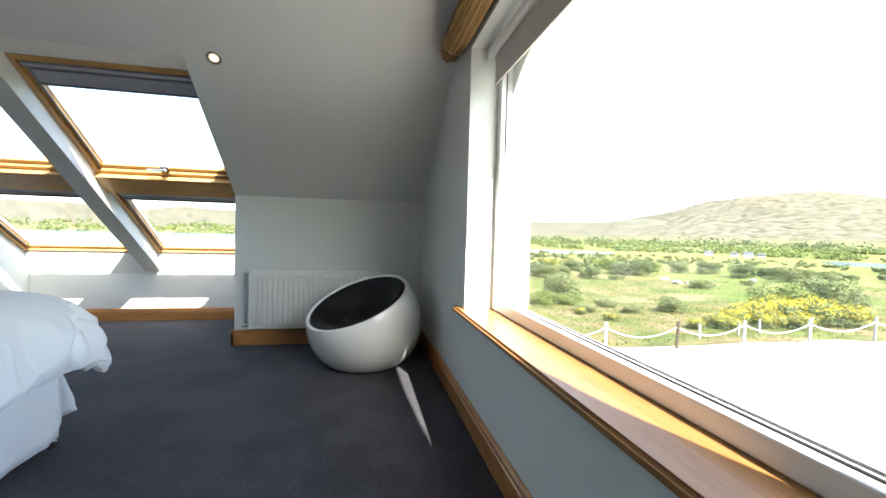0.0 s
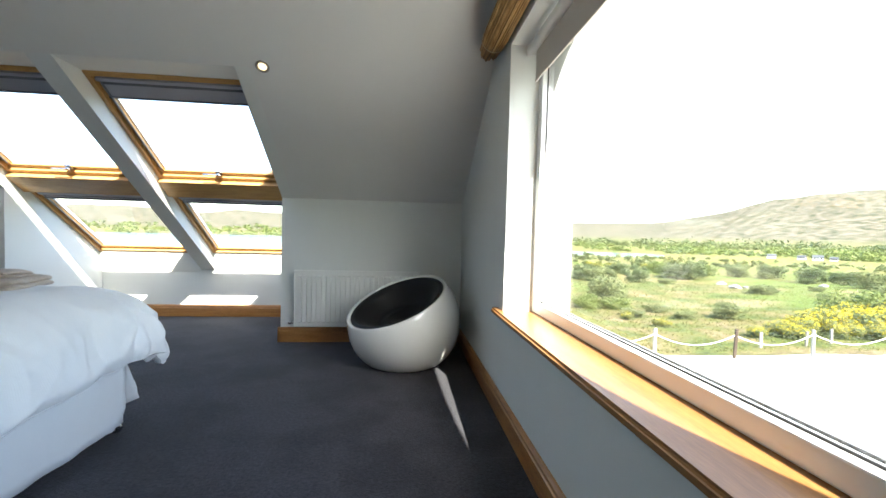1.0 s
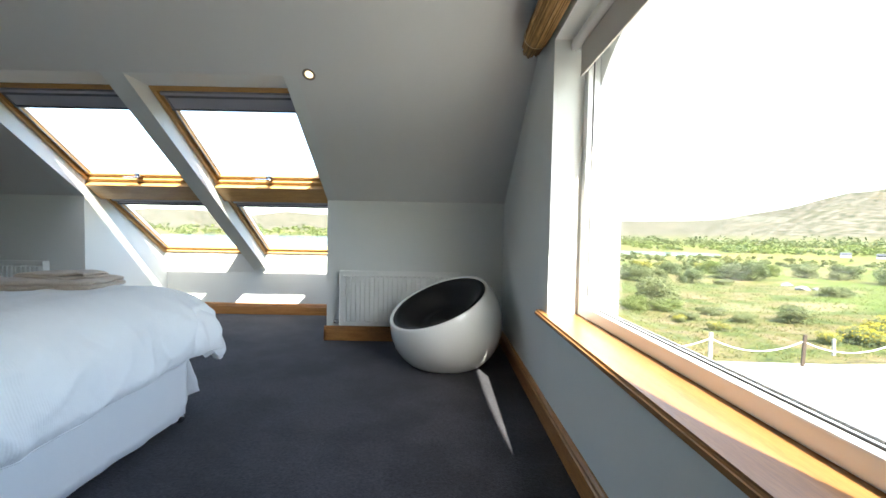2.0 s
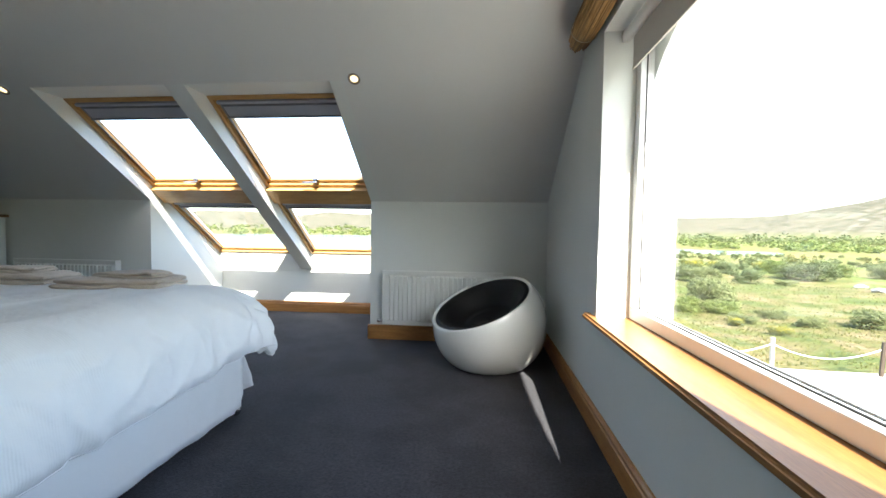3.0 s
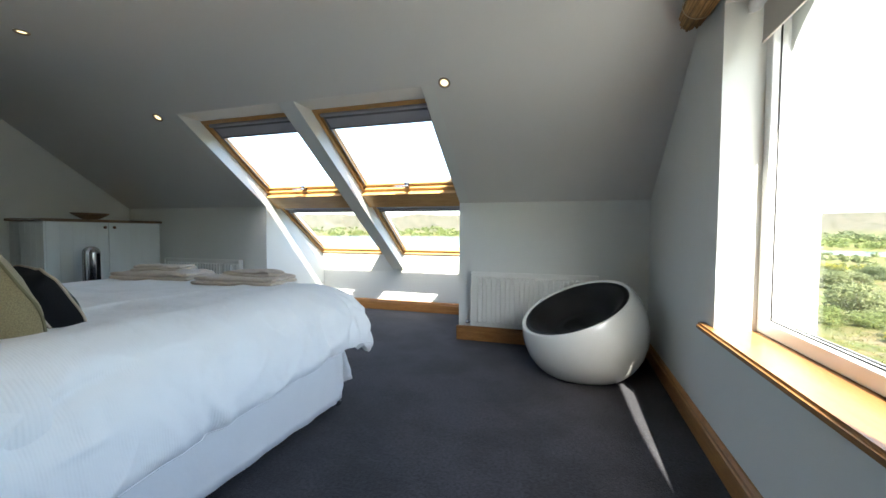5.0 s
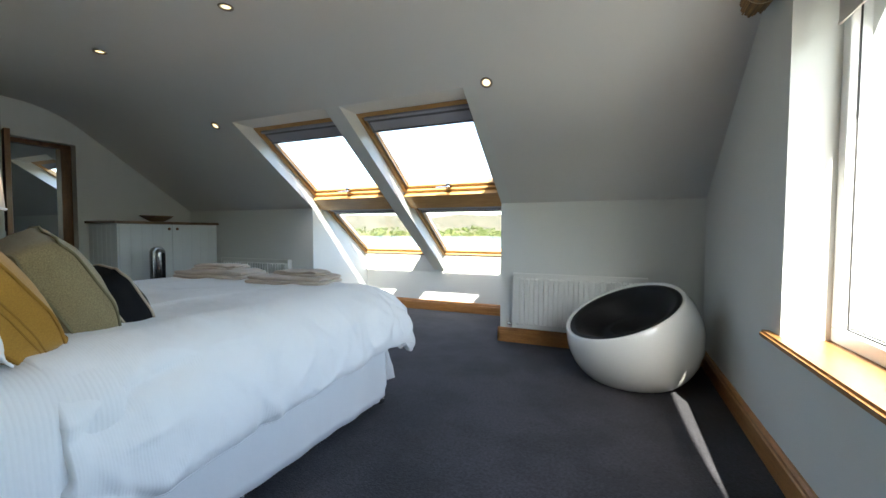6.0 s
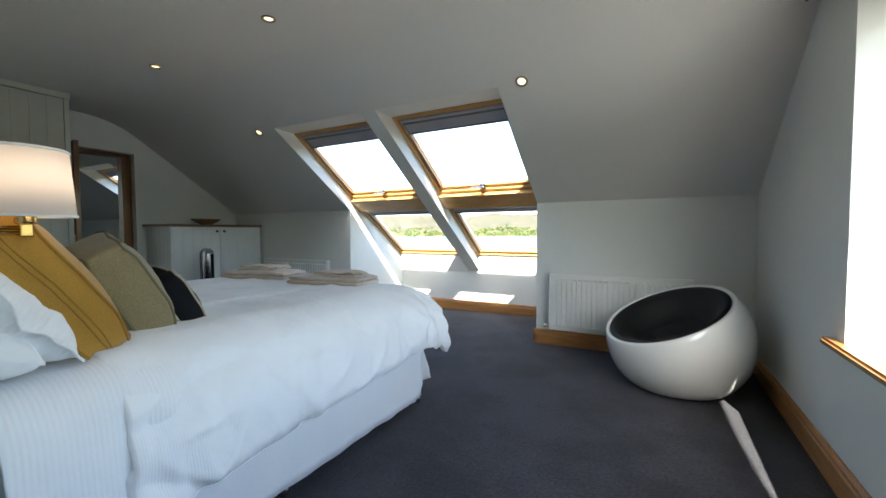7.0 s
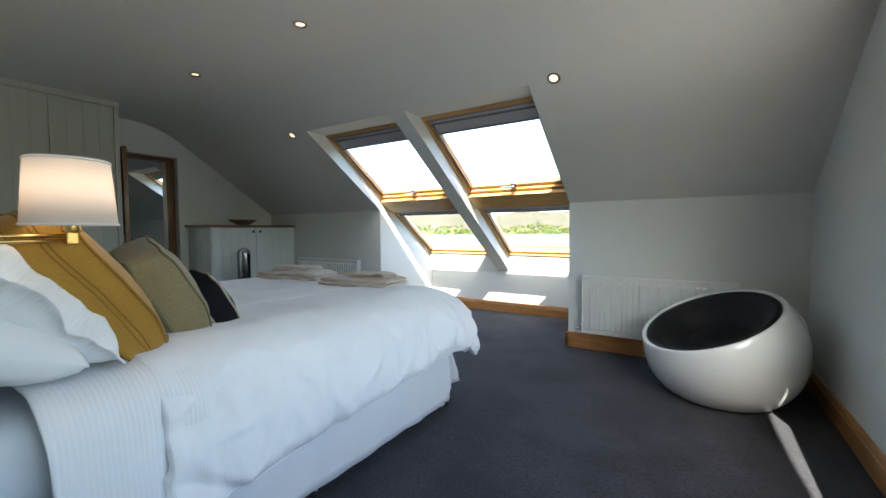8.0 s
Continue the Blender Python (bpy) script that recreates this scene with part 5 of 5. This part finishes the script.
posts = [(4.9, 8.75), (8.05, 8.62), (10.85, 8.42), (14.0, 8.55), (17.1, 8.46), (20.6, 8.5), (24.2, 8.5)]
for k, (x, y) in enumerate(posts):
    fence_post(x, y, 1.0 + 0.03 * (k % 3), 0.085, k)
for (xa, ya), (xb_, yb_) in zip(posts, posts[1:]):
    bm = bmesh.new()
    pts = []
    for i in range(19):
        s = i / 18
        pts.append((xa + (xb_ - xa) * s, ya + (yb_ - ya) * s, GY + 0.84 - 0.36 * 4 * s * (1 - s)))
    tube(bm, pts, 0.018, 6)
    solid("rope", bm, ROPE, "thick pale rope slung between fence posts", "rope", group="ropes of the fence")
for k, (x, y) in enumerate(((15.6, 10.2), (17.2, 10.6), (13.4, 10.0), (20.5, 10.8))):
    fence_post(x, y, 0.55, 0.08, 40 + k)


# ---- plants ----
def leaves(bm, centre, radii, n, size, rg, hollow=0.45):
    c = Vector(centre)
    for _ in range(n):
        d = Vector((rg.gauss(0, 1), rg.gauss(0, 1), rg.gauss(0, 1))).normalized()
        r = hollow + (1 - hollow) * rg.random() ** 0.5
        r *= 1 + 0.28 * noise.noise(d * 2.2 + c)
        p = c + Vector((d.x * radii[0], d.y * radii[1], d.z * radii[2])) * r
        a = Vector((rg.gauss(0, 1), rg.gauss(0, 1), rg.gauss(0, 0.6))).normalized()
        b = a.cross(d + Vector((0.01, 0.3, 0.2))).normalized()
        s = size * rg.uniform(0.6, 1.4)
        q = [p - a * s, p + b * s * 0.45, p + a * s, p - b * s * 0.45]
        bm.faces.new([bm.verts.new(v) for v in q])


def shrub(name, label, mat, seed, n=1500, size=0.09, height=1.0, bloom=None, group="shrubs on the moor"):
    """A many-stemmed bush about 2 across and of that height, with leafy lobes."""
    rg = random.Random(seed)
    ob = thing(name, label, "shrub", pose(0, 0, 0), group)
    bm = bmesh.new()
    lobes = []
    for k in range(9):
        a = 2 * math.pi * k / 9 + rg.uniform(-0.4, 0.4)
        rr = rg.uniform(0.15, 0.72)
        lobes.append((rr * math.cos(a), rr * math.sin(a), height * rg.uniform(0.38, 0.78), rg.uniform(0.28, 0.46)))
    for x, y, z, r in lobes:
        leaves(bm, (x, y, z), (r, r, r * 0.85 * max(height, 0.8)), n // 9, size, rg)
    leaves(bm, (0, 0, height * 0.25), (0.85, 0.85, height * 0.28), n // 5, size, rg)
    part("foliage", bm, mat, ob)
    bm = bmesh.new()
    for x, y, z, r in lobes:
        tube(bm, [(x * 0.1, y * 0.1, -0.1), (x * 0.55, y * 0.55, z * 0.55), (x, y, z)], 0.018, 5)
    part("stems", bm, BARK, ob)
    if bloom:
        bm = bmesh.new()
        for x, y, z, r in lobes:
            leaves(bm, (x, y, z + 0.06), (r * 1.05, r * 1.05, r * 0.95), n // 22, size * 0.62, rg, 0.8)
        part("bloom", bm, bloom, ob, "masses of yellow blossom")
    return ob


def placed(src, x, y, s, turn_z, first, sz=1.0):
    m = Matrix.Translation((x, y, land(x, y) - 0.05)) @ Matrix.Rotation(radians(turn_z), 4, 'Z')
    if first:
        src.matrix_world = m
        ob = src
    else:
        ob = copy_thing(src, m)
    ob.scale = (s, s, s * sz)
    return ob


rg = random.Random(21)
kinds = [shrub("willow_bush", "rounded grey-green willow bush in rough grass", LEAF, 1, 5200, 0.042, 1.1),
         shrub("thorn_bush", "dark green thorn bush in rough grass", LEAF_D, 2, 4200, 0.044, 1.3),
         shrub("green_bush", "fresh green bush in rough grass", LEAF_G, 3, 4200, 0.044, 1.0),
         shrub("gorse_bush", "dense gorse bush covered in yellow bloom", LEAF_D, 4, 3600, 0.045, 0.95, GORSE)]
used = [False] * 4


def put_shrub(k, az, r, s, sz=1.0):
    x, y = r * math.sin(radians(az)), r * math.cos(radians(az))
    placed(kinds[k], x, y, s, rg.uniform(0, 360), not used[k], sz)
    used[k] = True


for k, az, r, s, sz in ((0, 31.5, 27, 1.9, 1.0), (2, 29.0, 24.5, 1.2, 0.8), (2, 33.5, 25.0, 1.1, 0.7), (2, 59.0, 27, 1.9, 1.0), (0, 61.8, 29, 2.2, 1.0), (1, 39.3, 78, 2.9, 0.9), (1, 37.0, 80, 2.4, 0.8),
                        (1, 33.6, 62, 2.2, 0.9), (0, 28.5, 66, 2.6, 0.8), (1, 26.5, 72, 2.3, 0.8), (2, 35.3, 92, 2.0, 1.3), (1, 31.0, 84, 2.3, 0.8), (2, 41.0, 88, 2.6, 0.8), (1, 47.0, 96, 2.8, 0.8),
                        (1, 50.5, 90, 2.6, 0.9), (0, 44.0, 94, 2.6, 0.8), (1, 53.2, 84, 2.0, 0.9), (1, 58.5, 26.5, 1.3, 0.9), (1, 62.5, 27.5, 1.5, 1.0), (0, 47.0, 25.0, 1.1, 0.8), (0, 55.5, 70, 2.6, 0.7), (0, 42.5, 23, 0.8, 0.6), (0, 38.5, 25, 0.9, 0.5), (0, 36.0, 22, 0.9, 0.5)):
    put_shrub(k, az, r, s, sz)
for az, r, s in ((46.2, 20.4, 0.9), (47.2, 21.5, 1.1), (48.6, 22.9, 1.25), (49.8, 23.9, 1.4), (51.0, 24.6, 1.5), (52.2, 25.0, 1.6), (53.4, 25.6, 1.65), (54.6, 26.0, 1.5), (56.3, 26.4, 1.2), (47.4, 20.3, 0.7),
                 (50.4, 22.3, 0.8), (53.2, 23.2, 0.9), (43.7, 19.2, 0.6), (30.0, 95, 2.2), (27.5, 100, 2.4), (34.0, 110, 2.0), (58.0, 23.4, 0.8), (35.5, 20.5, 0.5), (40.5, 19.0, 0.5)):
    put_shrub(3, az + (8.0 if 43 < az < 57 else 0.0), r, s, 0.85)
for _ in range(85):
    az = rg.uniform(12, 68)
    r = 45 + 250 * rg.random() ** 1.3
    put_shrub(rg.choice((0, 0, 1, 1, 2)), az, r, rg.uniform(0.6, 1.5) * (1 + r / 300), rg.uniform(0.5, 0.9))

# grass, far woods
bm = bmesh.new()
for _ in range(9000):
    az = radians(rg.uniform(8, 72))
    r = 10 + 60 * rg.random() ** 1.6
    x, y = r * math.sin(az), r * math.cos(az)
    if y < 9.3:
        continue
    z = land(x, y)
    h = rg.uniform(0.04, 0.11) * (1 + r / 160)
    for _k in range(3):
        a = rg.uniform(0, 6.283)
        w = 0.02 * (1 + r / 60)
        lx, ly = rg.uniform(-0.1, 0.1), rg.uniform(-0.1, 0.1)
        bm.faces.new((bm.verts.new((x - w * math.cos(a), y - w * math.sin(a), z - 0.03)), bm.verts.new((x + w * math.cos(a), y + w * math.sin(a), z - 0.03)), bm.verts.new((x + lx, y + ly, z + h))))
solid("grass", bm, GRASS, "tussocky green and straw-coloured grass", "grass", "stuff")


def wood(name, az0, az1, r0, r1, count, size, height, mat, label):
    bm = bmesh.new()
    for _ in range(count):
        az = radians(rg.uniform(az0, az1))
        r = rg.uniform(r0, r1)
        x, y = r * math.sin(az), r * math.cos(az)
        if noise.noise(Vector((x / 60, y / 60, 11))) < -0.02 + 0.25 * noise.noise(Vector((x / 14, y / 14, 5))):
            continue
        h = height * rg.uniform(0.35, 1.25) * (1 + 0.5 * noise.noise(Vector((x / 40, y / 40, 19))))
        leaves(bm, (x, y, land(x, y) + h * 0.5), (h * 0.75, h * 0.75, h * 0.55), 22, size, rg, 0.5)
    return solid(name, bm, mat, label, "woodland", "stuff")


wood("woodland", 14, 66, 470, 640, 1500, 1.5, 5.5, LEAF_G, "bright green woodland across the inlet")
wood("woodland", 14, 66, 620, 900, 1500, 2.0, 7, LEAF, "pale green woodland below the hills")
wood("woodland", 18, 66, 700, 820, 420, 2.4, 11, LEAF_D, "dark conifer belt below the hills")
wood("woodland", -50, 6, 1390, 1800, 1500, 4.0, 12, LEAF_G, "green woodland on the far shore")
wood("scrub", 10, 68, 120, 330, 380, 0.9, 1.8, LEAF, "low scrub scattered over the moor")

# rocks
for k, (az, r, s) in enumerate(((44.9, 52, 0.6), (46.0, 53, 0.35), (52.0, 70, 0.5), (36.0, 96, 0.6), (57.0, 74, 0.8), (43.0, 66, 0.6))):
    bm = bmesh.new()
    bmesh.ops.create_icosphere(bm, subdivisions=3, radius=1.0)
    for v in bm.verts:
        v.co *= 1 + 0.35 * noise.noise(v.co * 1.3 + Vector((k * 3, 0, 0)))
        v.co.z *= 0.55
    ob = solid("boulder", bm, ROCK, "pale weathered boulder lying in the grass", "boulder", group="boulders on the moor")
    x, y = r * math.sin(radians(az)), r * math.cos(radians(az))
    ob.matrix_world = Matrix.Translation((x, y, land(x, y) + 0.15 * s)) @ Matrix.Scale(s, 4)


# far cottages
def cottage(az, r, w, d, h, turn_z):
    x, y = r * math.sin(radians(az)), r * math.cos(radians(az))
    ob = thing("cottage", "small white cottage among trees across the inlet", "house", pose(x, y, land(x, y), 0, 0, turn_z), "cottages across the inlet")
    bm = bmesh.new()
    box(bm, -w / 2, w / 2, -d / 2, d / 2, -1, h)
    prism(bm, [(-d / 2, h), (d / 2, h), (0, h + d * 0.4)], 'x', -w / 2, w / 2)
    part("wall", bm, COTTAGE, ob)
    for s in (-1, 1):
        bm = bmesh.new()
        prism(bm, [(s * (d / 2 + 0.3), h - 0.2), (0, h + d * 0.4 + 0.05), (0, h + d * 0.4 + 0.3), (s * (d / 2 + 0.3), h + 0.05)], 'x', -w / 2 - 0.3, w / 2 + 0.3)
        part("roof", bm, SLATE, ob)
    for k in range(3):
        bm = bmesh.new()
        xx = -w / 2 + w * (k + 0.7) / 3.4
        box(bm, xx - 0.6, xx + 0.6, -d / 2 - 0.05, -d / 2 + 0.05, 1.0, 2.4)
        part("window", bm, GASKET, ob)
    return ob


cottage(45.8, 452, 6.0, 3.6, 2.04, -40)
cottage(48.3, 455, 5.4, 3.6, 1.92, -55)
cottage(49.6, 448, 6.6, 4.2, 2.76, -48)
cottage(50.8, 456, 4.8, 3.6, 1.8, -50)
